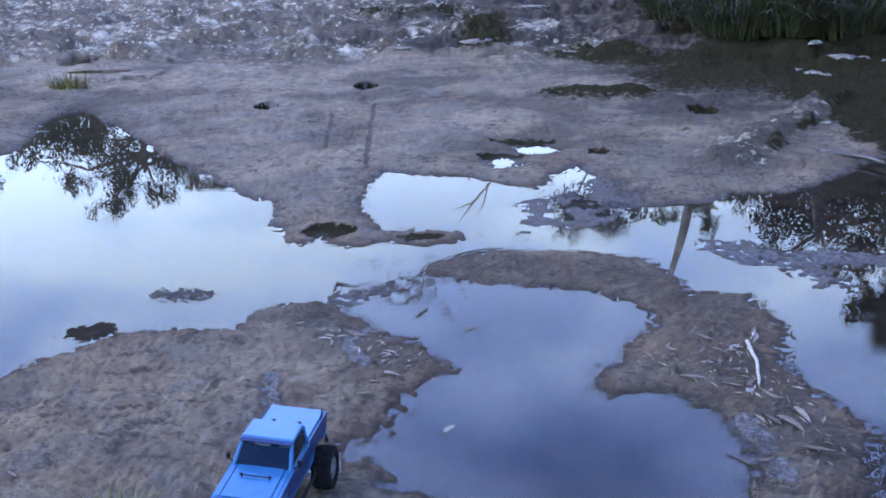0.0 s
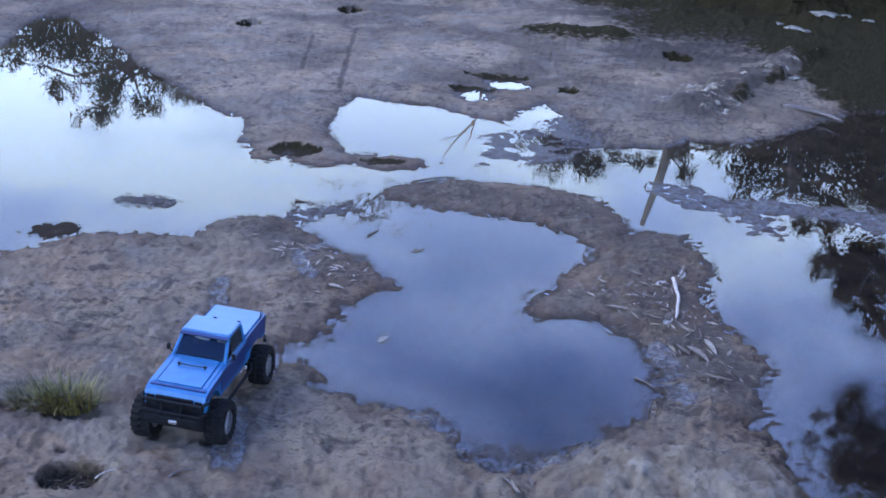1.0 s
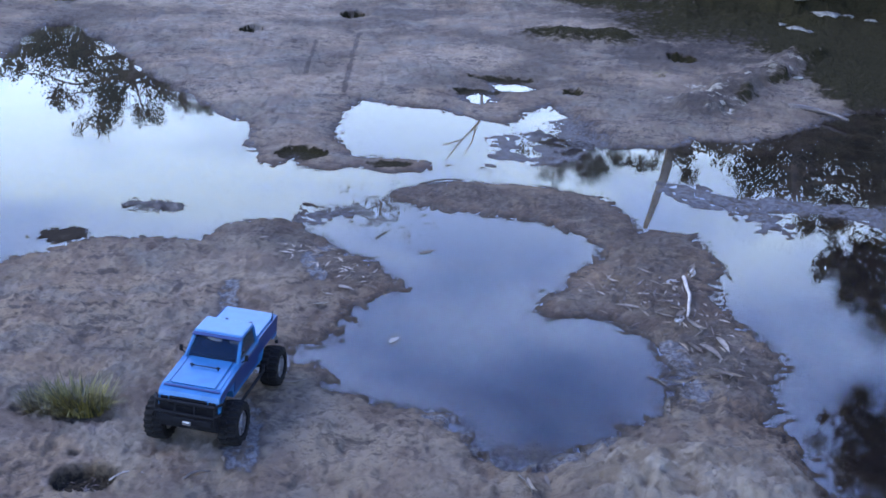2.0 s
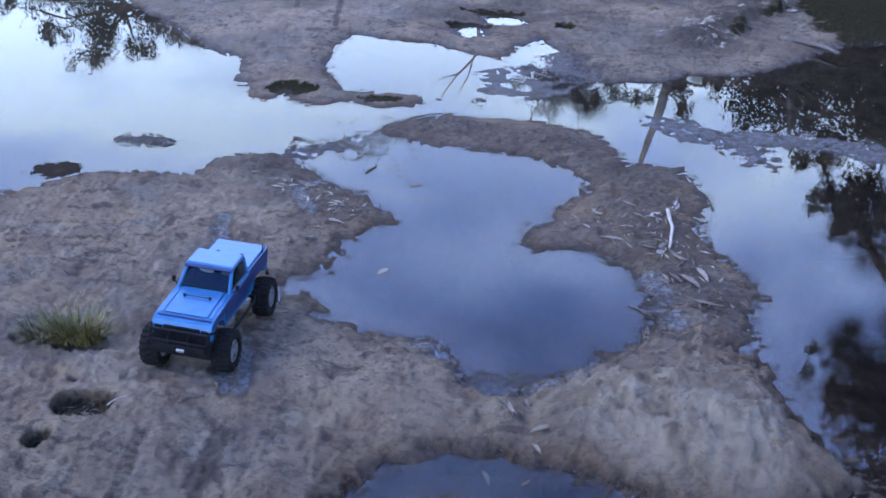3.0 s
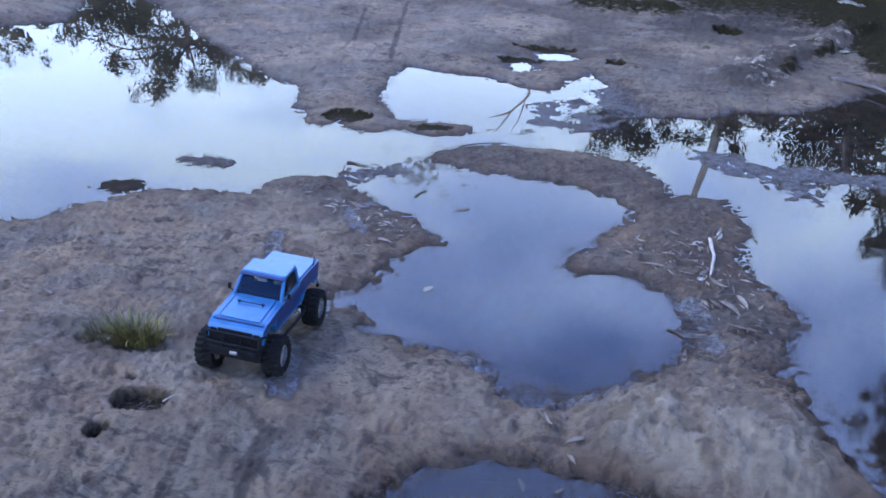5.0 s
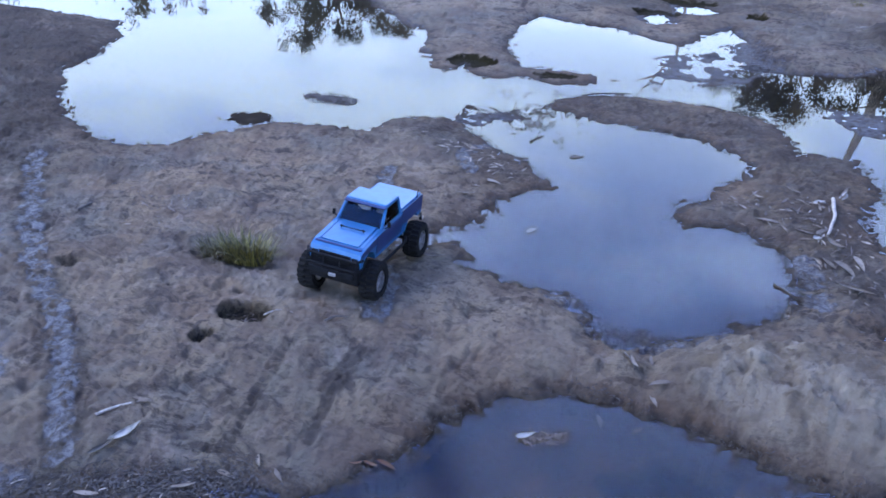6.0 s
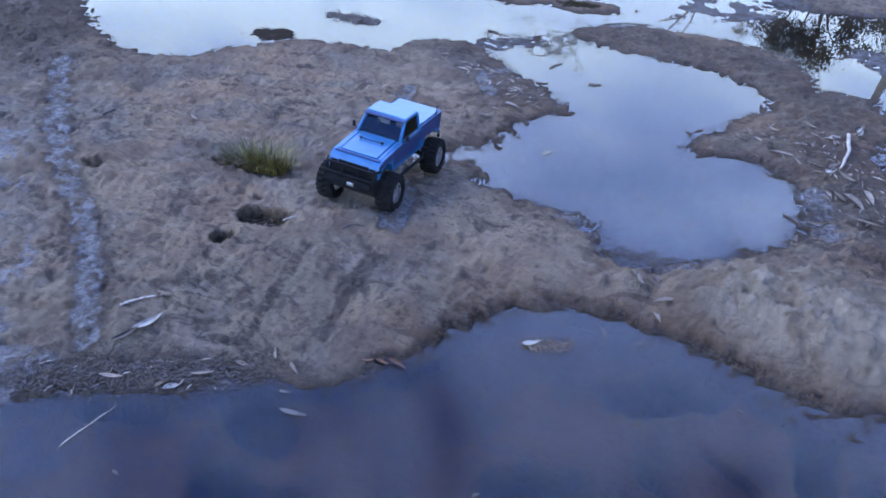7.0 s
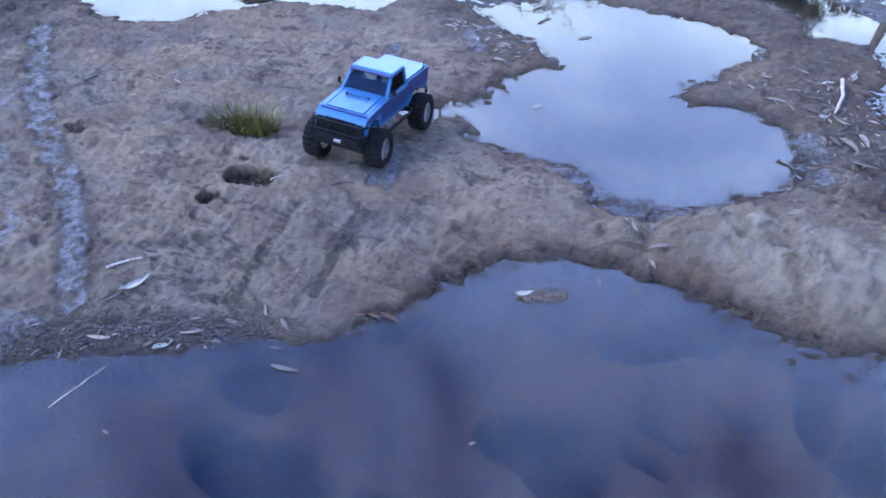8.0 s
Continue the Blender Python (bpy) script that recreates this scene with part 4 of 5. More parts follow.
    truck.matrix_basis = m


def stand_truck(x, y, turn, base=0.143, track=0.089):
    """The truck on its four wheels, tilted as the rock under them is."""
    c, s = math.cos(radians(turn)), math.sin(radians(turn))
    high = {(i, j): ground_height(x + i * track * c - j * base * s, y + i * track * s + j * base * c) for i in (-1, 1) for j in (-1, 1)}
    front, back = high[-1, 1] + high[1, 1], high[-1, -1] + high[1, -1]
    pitch = math.degrees(math.atan2((front - back) / 2, 2 * base))
    roll = math.degrees(math.atan2((high[-1, 1] + high[-1, -1] - high[1, 1] - high[1, -1]) / 2, 2 * track))
    toy_truck(pose(x, y, (front + back) / 4, pitch, roll, turn) @ Matrix.Scale(0.96, 4))


stand_truck(-0.390, 1.925, 175.0)


# ---------------------------------------------------------------- fallen leaves and twigs
def leaf_mesh(name, length, width, curl, twist, material, seed):
    """A narrow dry gum leaf with a folded midrib, a curl and some thickness."""
    rng = random.Random(seed)
    b = bmesh.new()
    n = 9
    rows = []
    bow = rng.uniform(-0.25, 0.25) * length
    for i in range(n):
        t = i / (n - 1)
        w = width * math.sin(math.pi * t ** 0.85) ** 0.9 * 0.5 + 0.0006
        x = (t - 0.5) * length
        y = bow * (t - 0.5) ** 2 * 4 * 0.35
        z = curl * length * ((t - 0.5) ** 2 * 4) * 0.3 + 0.002
        rows.append([b.verts.new((x, y + s * w, z + abs(s) * w * (0.35 if curl else 0.05) + s * w * twist * (t - 0.5))) for s in (-1, 0, 1)])
    for a, c in zip(rows, rows[1:]):
        for k in range(2):
            b.faces.new((a[k], a[k + 1], c[k + 1], c[k]))
    bmesh.ops.solidify(b, geom=b.faces[:], thickness=0.0008)
    bmesh.ops.recalc_face_normals(b, faces=b.faces)
    return mesh_of(b, name, material, True)


def lay_leaves(rows, material, label, group, name="leaf", width=0.2, float_on=False):
    for k, (x, y, length, turn) in enumerate(rows):
        length = max(length, 0.018)
        me = leaf_mesh(name, length, min(0.022, max(0.006, length * width)), 0.0 if float_on else random.uniform(-0.2, 0.6), 0.0 if float_on else random.uniform(-1, 1), material, int(x * 1000) + k)
        z = 0.0005 if float_on else max(ground_height(x, y), 0.0) + 0.002
        ob = new(name, me)
        ob.matrix_basis = pose(x, y, z, 0 if float_on else random.uniform(-8, 8), 0 if float_on else random.uniform(-5, 5), turn)
        tagged(ob, label, "leaf", group)


RIDGE_LEAVES = [(0.93, 2.91, 0.11, -104), (0.83, 2.56, 0.07, 53), (0.86, 2.81, 0.05, 35), (0.84, 2.73, 0.04, -86), (0.61, 2.69, 0.04, -45),
                (0.65, 2.75, 0.06, -39), (0.65, 2.79, 0.05, -43), (0.68, 2.61, 0.08, -22), (0.77, 2.86, 0.06, -41), (0.78, 2.7, 0.03, -31),
                (0.78, 2.55, 0.06, -22), (0.84, 2.38, 0.07, -62), (0.88, 2.34, 0.10, -59), (0.92, 2.39, 0.09, -79), (0.86, 2.47, 0.08, -53),
                (0.97, 2.37, 0.04, 59), (0.89, 2.2, 0.11, -28), (0.95, 2.28, 0.02, -48), (0.77, 2.2, 0.06, 19), (0.71, 2.06, 0.08, -101)]
ROCK_LEAVES = [(-0.5, 1.94, 0.06, -68), (-0.46, 1.93, 0.06, -75), (-0.41, 1.89, 0.07, -59), (-0.25, 2.08, 0.08, 2), (-0.26, 2.5, 0.07, 15),
               (-0.2, 2.64, 0.07, -24), (-0.25, 2.61, 0.05, -24), (-0.34, 2.29, 0.03, -75), (-0.33, 2.92, 0.06, -27), (-0.46, 2.91, 0.04, -23),
               (-0.4, 2.02, 0.03, 65), (-0.32, 1.69, 0.02, -60), (-0.13, 1.49, 0.035, -26), (-1.12, 1.92, 0.03, 20), (-1.05, 2.05, 0.04, -30)]
NECK_LEAVES = [(0.389, 1.712, 0.04, -78), (0.35, 1.66, 0.05, -63), (0.418, 1.603, 0.065, 18), (0.404, 1.567, 0.05, -70), (0.38, 1.47, 0.03, 46)]
BANK_LEAVES = [(-0.648, 1.228, 0.07, 6), (-0.33, 1.13, 0.04, -62), (-0.28, 1.11, 0.04, -45), (-0.5, 0.98, 0.04, 68),
               (-0.60, 0.96, 0.05, 10), (-0.44, 1.03, 0.05, 25), (-0.38, 1.09, 0.05, -15)]
POOL_LEAVES = [(-0.23, 1.0, 0.06, 0), (0.6, 1.32, 0.015, -23), (-0.27, 1.05, 0.025, 3), (-0.45, 0.75, 0.012, -22), (0.3, 1.48, 0.05, -74), (0.16, 0.92, 0.014, 40)]
lay_leaves(RIDGE_LEAVES, DRY_LEAF, "curled pale dry gum leaf on the mud ridge", "leaves on the ridge")
lay_leaves(ROCK_LEAVES, DRY_LEAF, "curled pale dry gum leaf on bare rock", "leaves on the rock")
lay_leaves(NECK_LEAVES, DRY_LEAF, "pale dry leaf lying between two pools", "leaves on the neck")
lay_leaves(BANK_LEAVES, DRY_LEAF, "pale dry leaf caught at the pool edge", "leaves on the bank")
lay_leaves([(-0.622, 1.122, 0.075, 66)], PALE_LEAF, "broad bleached leaf lying on bare rock", "leaves on the bank", width=0.34)
lay_leaves([(-0.635, 1.065, 0.06, 62)], WET_LEAF, "narrow grey leaf at the litter edge", "leaves on the bank")
lay_leaves([(-0.478, 0.985, 0.045, 50)], PALE_LEAF, "pale leaf half sunk in sodden litter", "leaves on the bank", width=0.4)
lay_leaves([(-0.126, 1.206, 0.04, 160), (-0.09, 1.212, 0.05, -20), (-0.15, 1.19, 0.025, 30)], RUSTY_LEAF, "rusty brown leaf scrap at the water's edge", "leaves on the bank")
lay_leaves([(0.155, 1.383, 0.05, 42)], PALE_LEAF, "bleached leaf stranded on a leaf raft", "leaves on the near pool", width=0.3)
lay_leaves([(0.93, 2.885, 0.09, 68), (0.82, 2.52, 0.055, 50), (0.855, 2.80, 0.06, 25)], PALE_LEAF, "broad bleached leaf beside a stick", "leaves on the ridge", width=0.36)
lay_leaves([(0.033, 3.0, 0.065, 35)], WET_LEAF, "grey sodden leaf floating on the pool", "leaves on the near pool", width=0.3, float_on=True)
lay_leaves([(-0.79, 1.862, 0.035, 80)], PALE_LEAF, "small pale leaf caught in a grass tuft", "leaves on the rock", width=0.45)
lay_leaves(POOL_LEAVES, WET_LEAF, "sodden pale leaf floating on dark water", "leaves on the near pool", float_on=True)
lay_leaves([(-0.014, 2.352, 0.05, 55)], PALE_LEAF, "single pale leaf floating on the pool", "leaves on the near pool", width=0.38, float_on=True)


def twig(x, y, length, turn, radius, material, label, bend=0.08, forked=False, lift=0.0, rise=0.0):
    rng = random.Random(int(x * 977 + y * 131))
    b = bmesh.new()
    pts = [((t - 0.5) * length, bend * length * math.sin(math.pi * t) + rng.uniform(-1, 1) * 0.01 * length, radius + rise * t) for t in (k / 7 for k in range(8))]
    add_tube(b, pts, [radius * (1.1 - 0.5 * k / 7) * rng.uniform(0.85, 1.15) for k in range(8)], 6)
    if forked:
        p = pts[5]
        add_tube(b, [p, (p[0] + 0.12 * length, p[1] + 0.10 * length, p[2] + 0.01), (p[0] + 0.22 * length, p[1] + 0.22 * length, p[2] + 0.012)], radius * 0.5, 5)
    ob = part("twig", b, material, None, "", True)
    ob.matrix_basis = pose(x, y, max(ground_height(x, y), 0.0) + lift, 0, 0, turn)
    tagged(ob, label, "twig")
    return ob


twig(0.868, 2.675, 0.29, -98, 0.0062, BARE_TWIG, "straight bleached bare stick on the mud ridge", 0.03)
twig(-0.68, 1.19, 0.09, 48, 0.003, BARE_TWIG, "short bleached twig on bare rock")
twig(-0.505, 1.612, 0.07, 28, 0.0017, BARE_TWIG, "thin pale curved twig beside a rock pit", 0.25)
twig(-0.36, 1.63, 0.06, 35, 0.003, DARK_TWIG, "thin dark twig on bare rock", 0.2)
twig(0.71, 2.2, 0.07, -47, 0.003, DARK_TWIG, "sodden dark twig at the pool edge")
twig(-0.29, 3.39, 0.12, 59, 0.004, DARK_TWIG, "dark forked twig on wet mud", 0.1, True)
twig(-0.14, 3.13, 0.08, 65, 0.003, DARK_TWIG, "dark twig floating in the channel", 0.05)
twig(-0.46, 3.41, 0.06, -17, 0.004, DARK_TWIG, "dark bark strip floating in the channel", 0.05)
twig(-0.564, 0.836, 0.135, 76, 0.0015, BARE_TWIG, "thin straight straw floating on dark water", 0.01)
twig(0.34, 1.67, 0.07, -65, 0.003, DARK_TWIG, "dark twig between two pools", 0.1)
twig(0.05, 3.75, 0.22, 25, 0.004, DARK_TWIG, "dark twig on the ridge tip", 0.1)
twig(2.05, 5.15, 0.36, -48, 0.018, DARK_TWIG, "dark sodden branch lying along the far bank", 0.15)
twig(-1.28, 2.02, 0.12, 40, 0.003, DARK_TWIG, "thin dark curved twig on bare rock", 0.3)


def litter(name, label, spots, count, spread, size, material, seed):
    """A scatter of small bark and leaf bits as one object."""
    rng = random.Random(seed)
    xs, ys = [], []
    for _ in range(count):
        cx, cy = rng.choice(spots)
        xs.append(cx + rng.gauss(0, spread))
        ys.append(cy + rng.gauss(0, spread))
    zs, _ = ground_fields(np.array(xs), np.array(ys))
    b = bmesh.new()
    for x, y, z in zip(xs, ys, zs):
        if z < -0.004:
            z = 0.0
        length, w = size * rng.uniform(0.4, 1.4), size * rng.uniform(0.08, 0.2)
        m = pose(x, y, max(z, 0.0) + 0.002, rng.uniform(-25, 25), rng.uniform(-15, 15), rng.uniform(0, 180))
        top = [(-length / 2, 0, 0), (-length * 0.1, -w / 2, 0.002), (length / 2, 0, 0.001), (0, w / 2, 0.002)]
        a = [b.verts.new(m @ Vector(p)) for p in top]
        c = [b.verts.new(m @ (Vector(p) - Vector((0, 0, 0.0014)))) for p in top]
        b.faces.new(a)
        b.faces.new(c[::-1])
        for k in range(4):
            j = (k + 1) % 4
            b.faces.new((c[k], c[j], a[j], a[k]))
    return tagged(part(name, b, material), label, "litter", kind="stuff")


def line_spots(points, step):
    out = []
    for (ax, ay), (bx, by) in zip(points, points[1:]):
        n = max(1, int(math.hypot(bx - ax, by - ay) / step))
        out += [(ax + (bx - ax) * k / n, ay + (by - ay) * k / n) for k in range(n)]
    return out


litter("leaf_litter", "dark bark and leaf scraps on the mud ridge", line_spots([(0.55, 2.75), (0.8, 2.7), (0.9, 2.4), (0.9, 2.15)], 0.03), 150, 0.07, 0.035, DARK_LEAF, 3)
litter("leaf_litter", "pale leaf scraps scattered on the mud ridge", line_spots([(0.6, 2.75), (0.85, 2.65), (0.92, 2.3)], 0.03), 45, 0.07, 0.03, DRY_LEAF, 4)
litter("leaf_litter", "sodden grey litter washed along the bank", line_spots([(-0.78, 0.88), (-0.6, 0.97), (-0.45, 1.04), (-0.33, 1.1)], 0.02), 2000, 0.027, 0.0125, MULCH, 5)
litter("leaf_litter", "pale straw scraps washed along the bank", line_spots([(-0.75, 0.9), (-0.5, 1.02), (-0.33, 1.1)], 0.02), 18, 0.03, 0.025, DRY_LEAF, 6)
litter("leaf_litter", "dark scraps along the shallow pool edge", line_spots([(0.25, 1.85), (0.42, 1.84)], 0.02) + line_spots([(0.72, 2.1), (0.78, 2.3)], 0.02), 420, 0.024, 0.013, MULCH, 7)
litter("leaf_litter", "fine dark scraps along the pool margins", line_spots(MID_POOL_BANK[12:32], 0.02) + line_spots(RIDGE_BANK[8:25], 0.03) + line_spots(NEAR_BANK[1:22], 0.02), 1700, 0.014, 0.011, MULCH, 15)
litter("leaf_litter", "small brown leaf scraps along the far bank of the pool", line_spots(MID_POOL_BANK[32:43], 0.03) + line_spots(RIDGE_BANK[0:8], 0.03) + line_spots(MID_POOL_BANK[0:12], 0.03), 700, 0.02, 0.014, MULCH, 16)
litter("leaf_litter", "bark scraps on the wet mud spit", line_spots([(-0.45, 3.3), (-0.25, 3.4), (-0.15, 3.5), (-0.2, 3.2)], 0.03), 240, 0.05, 0.028, MULCH, 8)
litter("leaf_litter", "pale and brown scraps on the rock point", line_spots([(-0.45, 2.95), (-0.2, 2.75), (-0.1, 2.65)], 0.03), 50, 0.06, 0.035, DRY_LEAF, 9)
litter("leaf_litter", "bark scraps floating in the shallow channel", [(-0.2, 3.36), (-0.06, 3.28), (0.02, 3.56), (-0.36, 3.62), (-0.12, 3.72), (-0.1, 3.12), (0.25, 3.95)], 70, 0.06, 0.026, MULCH, 17)
litter("leaf_litter", "dry brown scraps on bare rock", line_spots([(-1.3, 2.1), (-1.0, 2.1)], 0.03), 50, 0.05, 0.025, DARK_LEAF, 10)
litter("bark_raft", "floating raft of dark bark and leaves", [(-1.12, 3.32), (-1.04, 3.33), (-0.98, 3.31)], 170, 0.028, 0.045, MULCH, 12)
litter("leaf_raft", "pale leaf debris breaking the dark water", [(0.165, 1.385), (0.195, 1.395), (0.225, 1.405)], 150, 0.013, 0.02, DARK_LEAF, 13)
litter("pit_litter", "dark leaf mould in a rock pit", [(-0.60, 1.60)], 45, 0.022, 0.016, DARK_LEAF, 14)


# ---------------------------------------------------------------- grass
def blade(b, root, lean, length, width, droop, seg=5):
    side = Vector((-lean.y, lean.x, 0)).normalized() * width / 2
    prev = None
    for k in range(seg + 1):
        t = k / seg
        p = root + lean * length * (t * 0.55 + droop * t * t * 0.6) + Vector((0, 0, length * (t - droop * 0.55 * t * t)))
        w = side * (1 - t) ** 0.6 + side * 0.04
        pair = (b.verts.new(p - w), b.verts.new(p + w))
        if prev:
            b.faces.new((prev[0], prev[1], pair[1], pair[0]))
        prev = pair


def tuft(x, y, count, spread, length, width, material, label, seed, squash=0.6, name="grass_tuft"):
    rng = random.Random(seed)
    b = bmesh.new()
    for _ in range(count):
        a, r = rng.uniform(0, 2 * math.pi), spread * math.sqrt(rng.random())
        root = Vector((r * math.cos(a), r * math.sin(a) * squash, -0.01))
        way = Vector((math.cos(a) + rng.gauss(0, 0.5), math.sin(a) + rng.gauss(0, 0.5), 0)).normalized() * rng.uniform(0.2, 1.0)
        blade(b, root, way, length * rng.uniform(0.45, 1.15), width * rng.uniform(0.7, 1.3), rng.uniform(0.1, 0.9) if length < 0.5 else rng.uniform(0.6, 1.35))
    ob = part(name, b, material)
    ob.matrix_basis = pose(x, y, ground_height(x, y))
    return tagged(ob, label, "grass")


tuft(-0.722, 1.885, 470, 0.068, 0.090, 0.0036, GRASS_BLADE, "small yellow-green grass tuft in a rock crack", 21, 0.45)
tuft(-0.79, 1.884, 560, 0.070, 0.062, 0.0036, STRAW, "low withered brown tuft beside green grass", 24, 0.5)
tuft(-3.45, 7.8, 160, 0.17, 0.17, 0.008, GRASS_BLADE, "low grass tuft on far rock", 22, 0.5)
tuft(1.30, 5.92, 90, 0.10, 0.03, 0.005, GRASS_BLADE, "tiny withered grass tuft on bare rock", 23, 0.5)
TUSSOCK_PLACES = [(1.7, 14.3), (2.2, 12.6), (2.65, 11.0), (2.35, 11.7), (3.3, 10.4), (3.9, 10.7), (4.6, 10.2), (5.4, 10.5), (6.3, 10.3), (3.0, 12.2),
                  (3.9, 12.0), (4.9, 11.8), (2.6, 13.6), (6.0, 12.0), (7.2, 11.4), (3.6, 13.6), (1.9, 15.6), (2.5, 9.75), (2.95, 9.5), (3.55, 9.45), (4.2, 9.35), (4.9, 9.4), (2.2, 10.9), (3.25, 10.0)]
first = tuft(2.65, 11.0, 330, 0.34, 1.0, 0.014, LONG_GRASS, "tall arching tussock of dark green grass", 31, 0.9, "grass_tussock")
tagged(first, group="tussocks on the bank")
for k, (x, y) in enumerate(TUSSOCK_PLACES):
    if (x, y) != (2.65, 11.0):
        t = copy_thing(first, pose(x, y, ground_height(x, y), 0, 0, 47 * k) @ Matrix.Scale(random.uniform(0.8, 1.15), 4))


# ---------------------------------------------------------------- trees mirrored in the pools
# trees are placed from here so their reflections fit the camera's view
MIRRORED_EYE = Vector((0.2, 0.0, -1.27))


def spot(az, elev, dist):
    """A place by bearing (clockwise from +y), height angle and distance from the camera's eye mirrored in the water."""
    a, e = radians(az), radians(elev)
    return MIRRORED_EYE + Vector((math.sin(a) * dist, math.cos(a) * dist, math.tan(e) * dist))


def tree(name, label, foot_az, dist, clumps, leaf, seed, trunk=0.16, bare=False, density=2.9, tight=0.2, stretch=1.0):
    rng = random.Random(seed)
    ob = new(name)
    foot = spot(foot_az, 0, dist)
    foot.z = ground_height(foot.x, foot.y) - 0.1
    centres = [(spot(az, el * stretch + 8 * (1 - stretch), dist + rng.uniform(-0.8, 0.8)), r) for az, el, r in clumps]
    top = max(c.z for c, _ in centres)
    stem = bmesh.new()
    fork = Vector((foot.x, foot.y, 0)) + Vector((rng.uniform(-0.4, 0.4), rng.uniform(-0.4, 0.4), top * 0.45))
    crown_mid = sum((c for c, _ in centres), Vector()) / len(centres)
    head = fork.lerp(Vector((crown_mid.x, crown_mid.y, top)), 0.7)
    pts = [foot, foot.lerp(fork, 0.5) + Vector((rng.uniform(-0.15, 0.15), 0, 0)), fork, fork.lerp(head, 0.6), head]
    add_tube(stem, pts, [trunk * 1.25, trunk, trunk * 0.8, trunk * 0.5, trunk * 0.25], 10)
    trunk_ob = part("trunk", stem, BARK, ob, "pale smooth bark", True)
    for c, r in centres:
        limb = bmesh.new()
        start = fork.lerp(head, rng.uniform(0.0, 0.9))
        mid = start.lerp(c, 0.5) + Vector((0, 0, 0.12 * (c - start).length))
        add_tube(limb, [start, mid, c], [trunk * 0.3, trunk * 0.18, trunk * 0.06], 6)
        part("limb", limb, BARK, trunk_ob, "", True)
    if not bare:
        verts, faces = [], []
        for c, r in centres:
            n = int(density * r * r * 3.14 / (leaf * leaf * 0.3 * 0.55))
            subs = [c + Vector((rng.gauss(0, 0.55), rng.gauss(0, 0.55), rng.gauss(0, 0.42))) * r for _ in range(11)]
            for _ in range(n):
                s = rng.choice(subs)
                p = s + Vector((rng.gauss(0, tight), rng.gauss(0, tight), rng.gauss(0, tight * 1.3))) * r
                d = Vector((rng.gauss(0, 0.6), rng.gauss(0, 0.6), -1.0)).normalized()
                w = d.orthogonal().normalized()
                w.rotate(Matrix.Rotation(rng.uniform(0, 6.28), 3, d))
                l, q = leaf * rng.uniform(0.6, 1.3), leaf * 0.15
                k = len(verts)
                verts += [p, p + d * l * 0.5 + w * q, p + d * l, p + d * l * 0.5 - w * q]
                faces.append((k, k + 1, k + 2, k + 3))
        me = bpy.data.meshes.new("crown")
        me.from_pydata(verts, [], faces)
        me.materials.append(CANOPY)
        crown = new("crown", me)
        crown.parent = ob
    tagged(ob, label, "tree", "trees round the pools")
    return ob


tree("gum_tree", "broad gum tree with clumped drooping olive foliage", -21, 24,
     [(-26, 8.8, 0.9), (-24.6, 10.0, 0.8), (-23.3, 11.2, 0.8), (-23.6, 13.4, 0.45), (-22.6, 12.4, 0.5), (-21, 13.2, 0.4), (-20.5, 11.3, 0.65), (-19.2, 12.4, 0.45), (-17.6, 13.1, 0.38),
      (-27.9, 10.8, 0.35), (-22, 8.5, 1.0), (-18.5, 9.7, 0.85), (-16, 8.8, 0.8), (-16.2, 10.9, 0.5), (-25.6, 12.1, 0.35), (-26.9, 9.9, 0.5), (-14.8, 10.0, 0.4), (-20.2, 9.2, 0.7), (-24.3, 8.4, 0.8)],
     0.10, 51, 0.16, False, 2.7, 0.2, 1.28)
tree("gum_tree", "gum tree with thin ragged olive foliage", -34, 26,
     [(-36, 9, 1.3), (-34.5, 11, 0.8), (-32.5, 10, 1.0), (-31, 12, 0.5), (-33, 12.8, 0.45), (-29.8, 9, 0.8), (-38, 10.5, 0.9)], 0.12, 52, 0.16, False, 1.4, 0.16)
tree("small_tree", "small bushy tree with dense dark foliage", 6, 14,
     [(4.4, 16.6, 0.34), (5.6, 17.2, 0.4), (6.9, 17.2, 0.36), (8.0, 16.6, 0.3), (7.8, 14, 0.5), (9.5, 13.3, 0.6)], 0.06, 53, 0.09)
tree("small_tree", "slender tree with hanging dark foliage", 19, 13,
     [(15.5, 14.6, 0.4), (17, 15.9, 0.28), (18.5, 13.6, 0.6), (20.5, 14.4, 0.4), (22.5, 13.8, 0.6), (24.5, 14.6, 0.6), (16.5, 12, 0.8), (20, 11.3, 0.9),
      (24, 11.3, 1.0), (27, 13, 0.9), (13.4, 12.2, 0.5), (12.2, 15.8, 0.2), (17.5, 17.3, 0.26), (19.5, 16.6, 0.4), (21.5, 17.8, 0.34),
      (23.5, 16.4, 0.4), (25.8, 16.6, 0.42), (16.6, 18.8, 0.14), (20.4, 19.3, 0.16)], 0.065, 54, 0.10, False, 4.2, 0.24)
# mirrored crown set close enough to shade the far bank as well
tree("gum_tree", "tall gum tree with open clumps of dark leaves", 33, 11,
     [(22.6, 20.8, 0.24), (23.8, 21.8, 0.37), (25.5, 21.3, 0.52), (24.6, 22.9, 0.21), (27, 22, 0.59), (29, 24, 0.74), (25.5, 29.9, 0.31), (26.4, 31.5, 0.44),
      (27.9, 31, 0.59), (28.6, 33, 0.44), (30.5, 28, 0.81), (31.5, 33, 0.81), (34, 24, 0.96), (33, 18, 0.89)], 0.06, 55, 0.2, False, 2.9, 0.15)
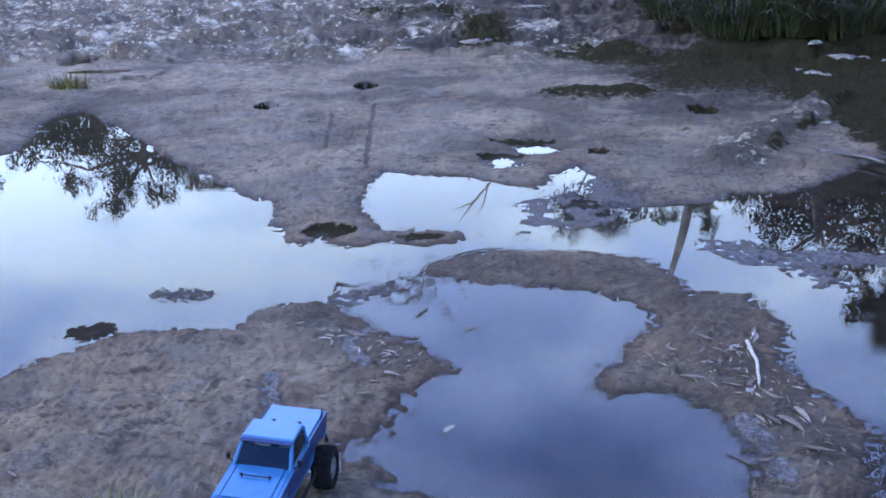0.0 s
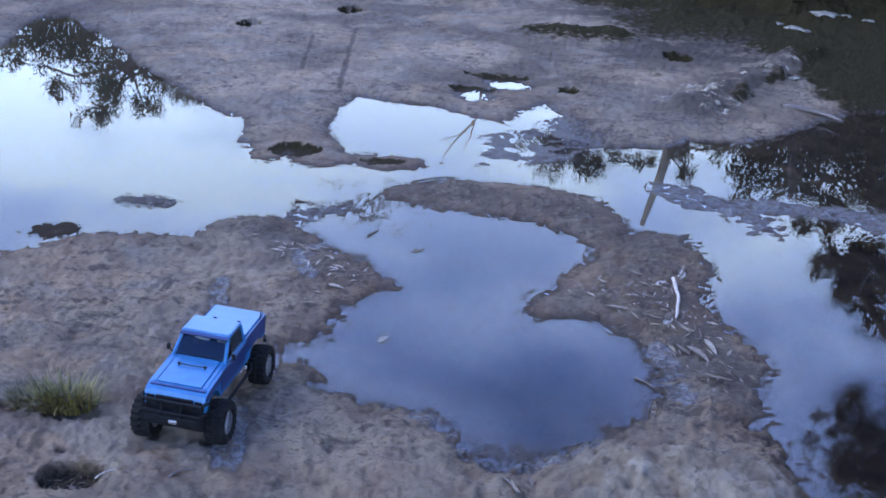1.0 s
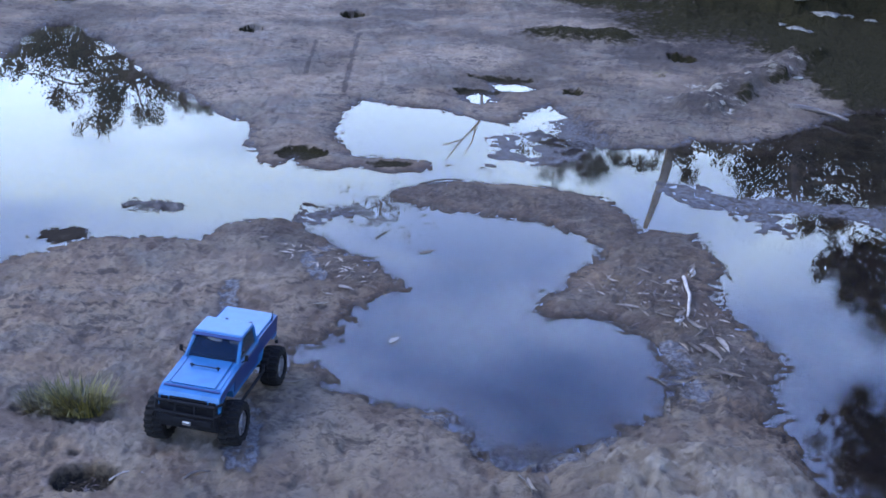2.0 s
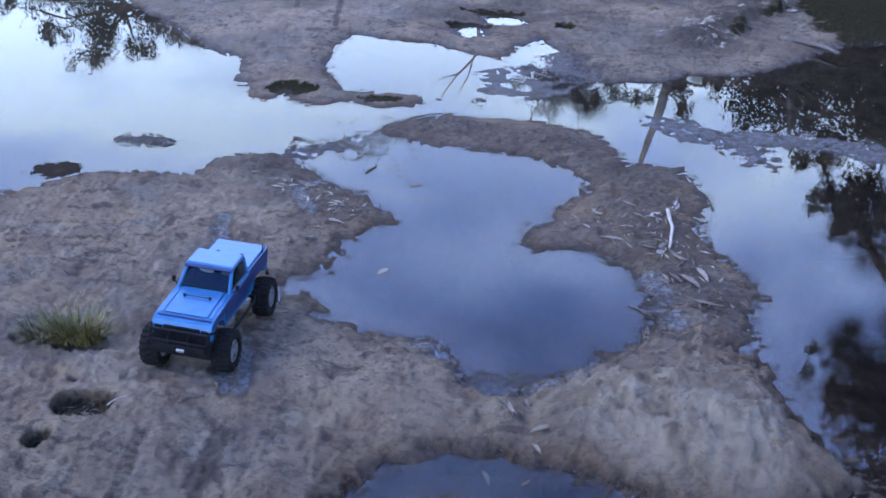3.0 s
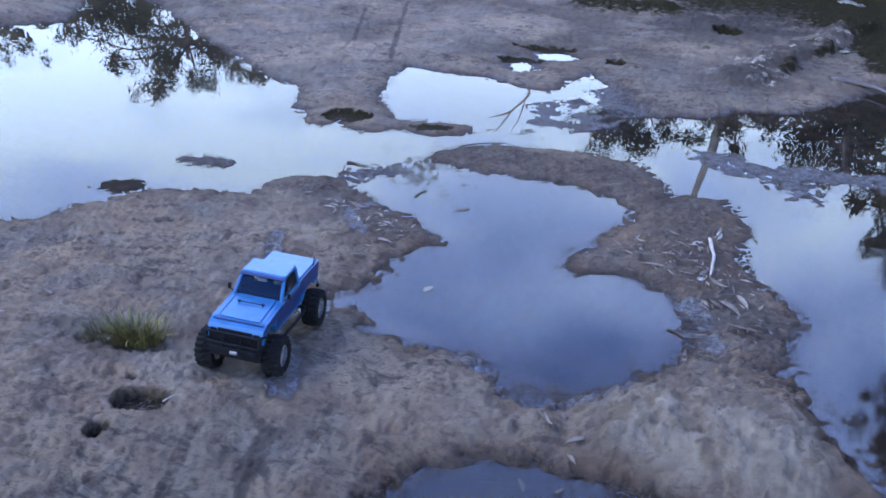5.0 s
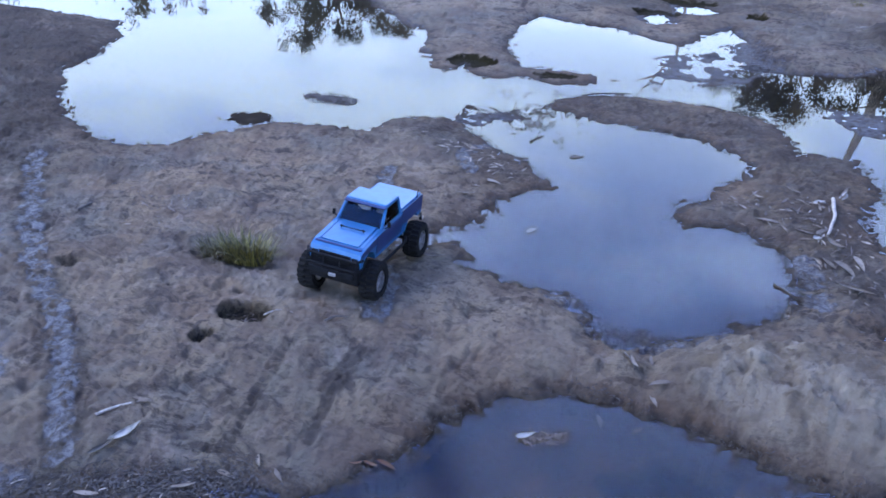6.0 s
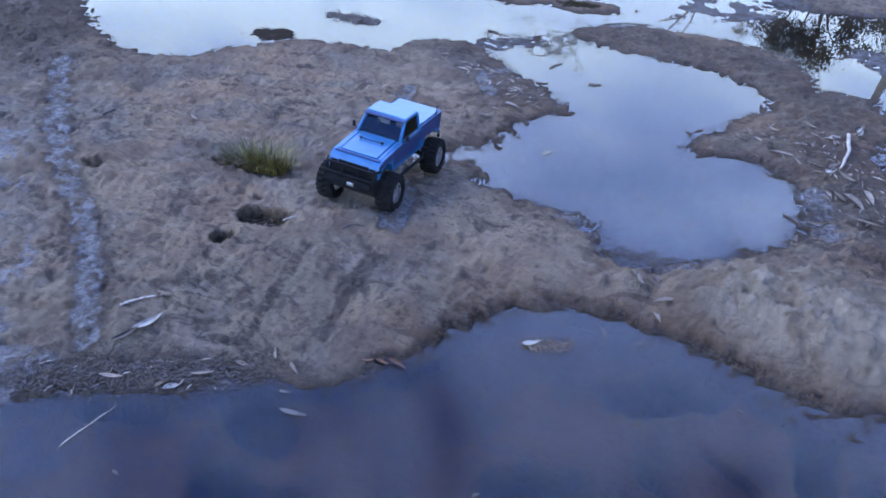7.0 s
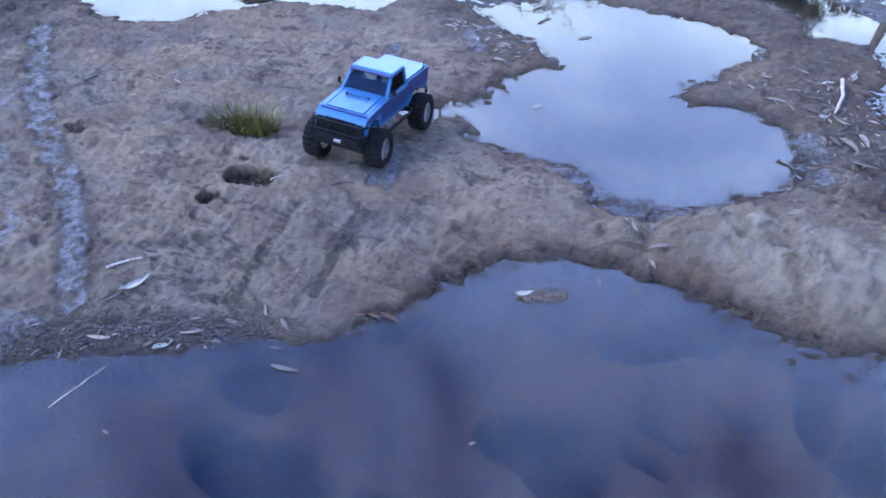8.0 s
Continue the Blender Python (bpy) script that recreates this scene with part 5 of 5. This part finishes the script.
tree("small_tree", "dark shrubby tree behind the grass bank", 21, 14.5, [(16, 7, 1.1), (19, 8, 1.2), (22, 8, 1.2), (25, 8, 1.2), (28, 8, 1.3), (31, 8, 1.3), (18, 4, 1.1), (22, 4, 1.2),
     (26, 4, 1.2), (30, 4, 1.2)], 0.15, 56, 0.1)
# tree out of view, added to keep light off the far right bank
tree("gum_tree", "unseen spreading gum tree added to shade the far bank", 38, 10, [(34, 38, 1.2), (38, 44, 1.3), (44, 40, 1.5), (48, 30, 1.5), (40, 52, 1.2), (55, 40, 1.6), (36, 28, 1.0), (42, 22, 1.3)], 0.14, 58, 0.2)
snag = bmesh.new()
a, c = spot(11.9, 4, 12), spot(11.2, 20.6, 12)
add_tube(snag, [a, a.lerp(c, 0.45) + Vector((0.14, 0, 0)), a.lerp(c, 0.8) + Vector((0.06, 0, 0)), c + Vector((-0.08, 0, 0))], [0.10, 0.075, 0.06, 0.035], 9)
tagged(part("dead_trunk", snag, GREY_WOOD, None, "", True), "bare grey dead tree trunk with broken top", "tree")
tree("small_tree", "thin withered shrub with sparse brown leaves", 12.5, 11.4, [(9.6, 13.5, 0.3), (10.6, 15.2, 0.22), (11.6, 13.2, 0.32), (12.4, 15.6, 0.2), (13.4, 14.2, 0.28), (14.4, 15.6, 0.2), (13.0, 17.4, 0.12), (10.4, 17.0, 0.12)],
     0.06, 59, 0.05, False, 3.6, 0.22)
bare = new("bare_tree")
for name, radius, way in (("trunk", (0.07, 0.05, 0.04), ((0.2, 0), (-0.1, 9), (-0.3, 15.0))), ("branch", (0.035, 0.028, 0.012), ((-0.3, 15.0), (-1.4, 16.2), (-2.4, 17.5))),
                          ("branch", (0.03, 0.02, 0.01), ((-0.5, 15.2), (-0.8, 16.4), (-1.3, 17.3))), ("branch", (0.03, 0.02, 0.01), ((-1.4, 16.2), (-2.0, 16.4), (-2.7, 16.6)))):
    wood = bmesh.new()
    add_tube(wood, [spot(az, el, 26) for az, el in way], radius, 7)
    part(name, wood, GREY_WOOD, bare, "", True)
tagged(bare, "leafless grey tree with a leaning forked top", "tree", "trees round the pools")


def far_woods():
    rng = random.Random(77)
    verts, faces = [], []
    for _ in range(45000):
        a = rng.uniform(0, 2 * math.pi)
        top = 5.5 + 1.6 * math.sin(a * 9) + 1.2 * math.sin(a * 23 + 1)
        # ring is nearer and taller on the right, added to cut side light
        d = rng.uniform(50, 62) - 34 * max(0.0, math.cos(a - radians(105)))
        top *= 1 + 0.25 * max(0.0, math.cos(a - radians(105)))
        p = Vector((math.sin(a) * d, math.cos(a) * d, 1.0 + rng.random() ** 0.7 * top))
        q, r = rng.uniform(0.25, 0.6), Vector((rng.gauss(0, 1), rng.gauss(0, 1), rng.gauss(0, 0.6))).normalized()
        s = r.orthogonal().normalized()
        k = len(verts)
        verts += [p - r * q, p + s * q * 0.5, p + r * q, p - s * q * 0.5]
        faces.append((k, k + 1, k + 2, k + 3))
    me = bpy.data.meshes.new("far_woods")
    me.from_pydata(verts, [], faces)
    me.materials.append(CANOPY)
    tagged(new("far_woods", me), "distant ring of dark gum woodland, added and drawn in to block light", "woods", kind="stuff")


far_woods()


# ---------------------------------------------------------------- loose stones
def stone(x, y, size, flat, material, label, seed):
    rng = random.Random(seed)
    b = bmesh.new()
    bmesh.ops.create_icosphere(b, subdivisions=2, radius=size)
    for v in b.verts:
        v.co *= 1 + 0.75 * noise.noise(v.co * (1.6 / size) + Vector((seed * 3.7, 0, 0))) + 0.25 * noise.noise(v.co * (4.5 / size))
        v.co.z *= flat
        v.co.x *= 1.3
    ob = part("stone", b, material, None, "", True)
    ob.matrix_basis = pose(x, y, ground_height(x, y) + size * flat * 0.45, 0, 0, rng.uniform(0, 180))
    tagged(ob, label, "stone", "pale stones on the far rock")


for k, (x, y, r) in enumerate([(2.94, 8.55, 0.07), (3.11, 8.34, 0.13), (2.71, 7.8, 0.08), (3.3, 8.33, 0.06), (2.63, 7.97, 0.05), (2.77, 7.7, 0.06), (2.2, 6.0, 0.035), (3.45, 8.2, 0.05)]):
    stone(x, y, r * 0.8, 0.32, STONE, "flat pale lichen-covered stone on dark ground", 60 + k)
for k in range(22):
    rng = random.Random(900 + k)
    y = rng.uniform(8.9, 16)
    x = rng.uniform(-0.42, 0.10) * y
    stone(x, y, rng.uniform(0.05, 0.15), 0.16, STONE if rng.random() < 0.7 else BROWN_STONE, "flat weathered stone on the rough far outcrop", 100 + k)
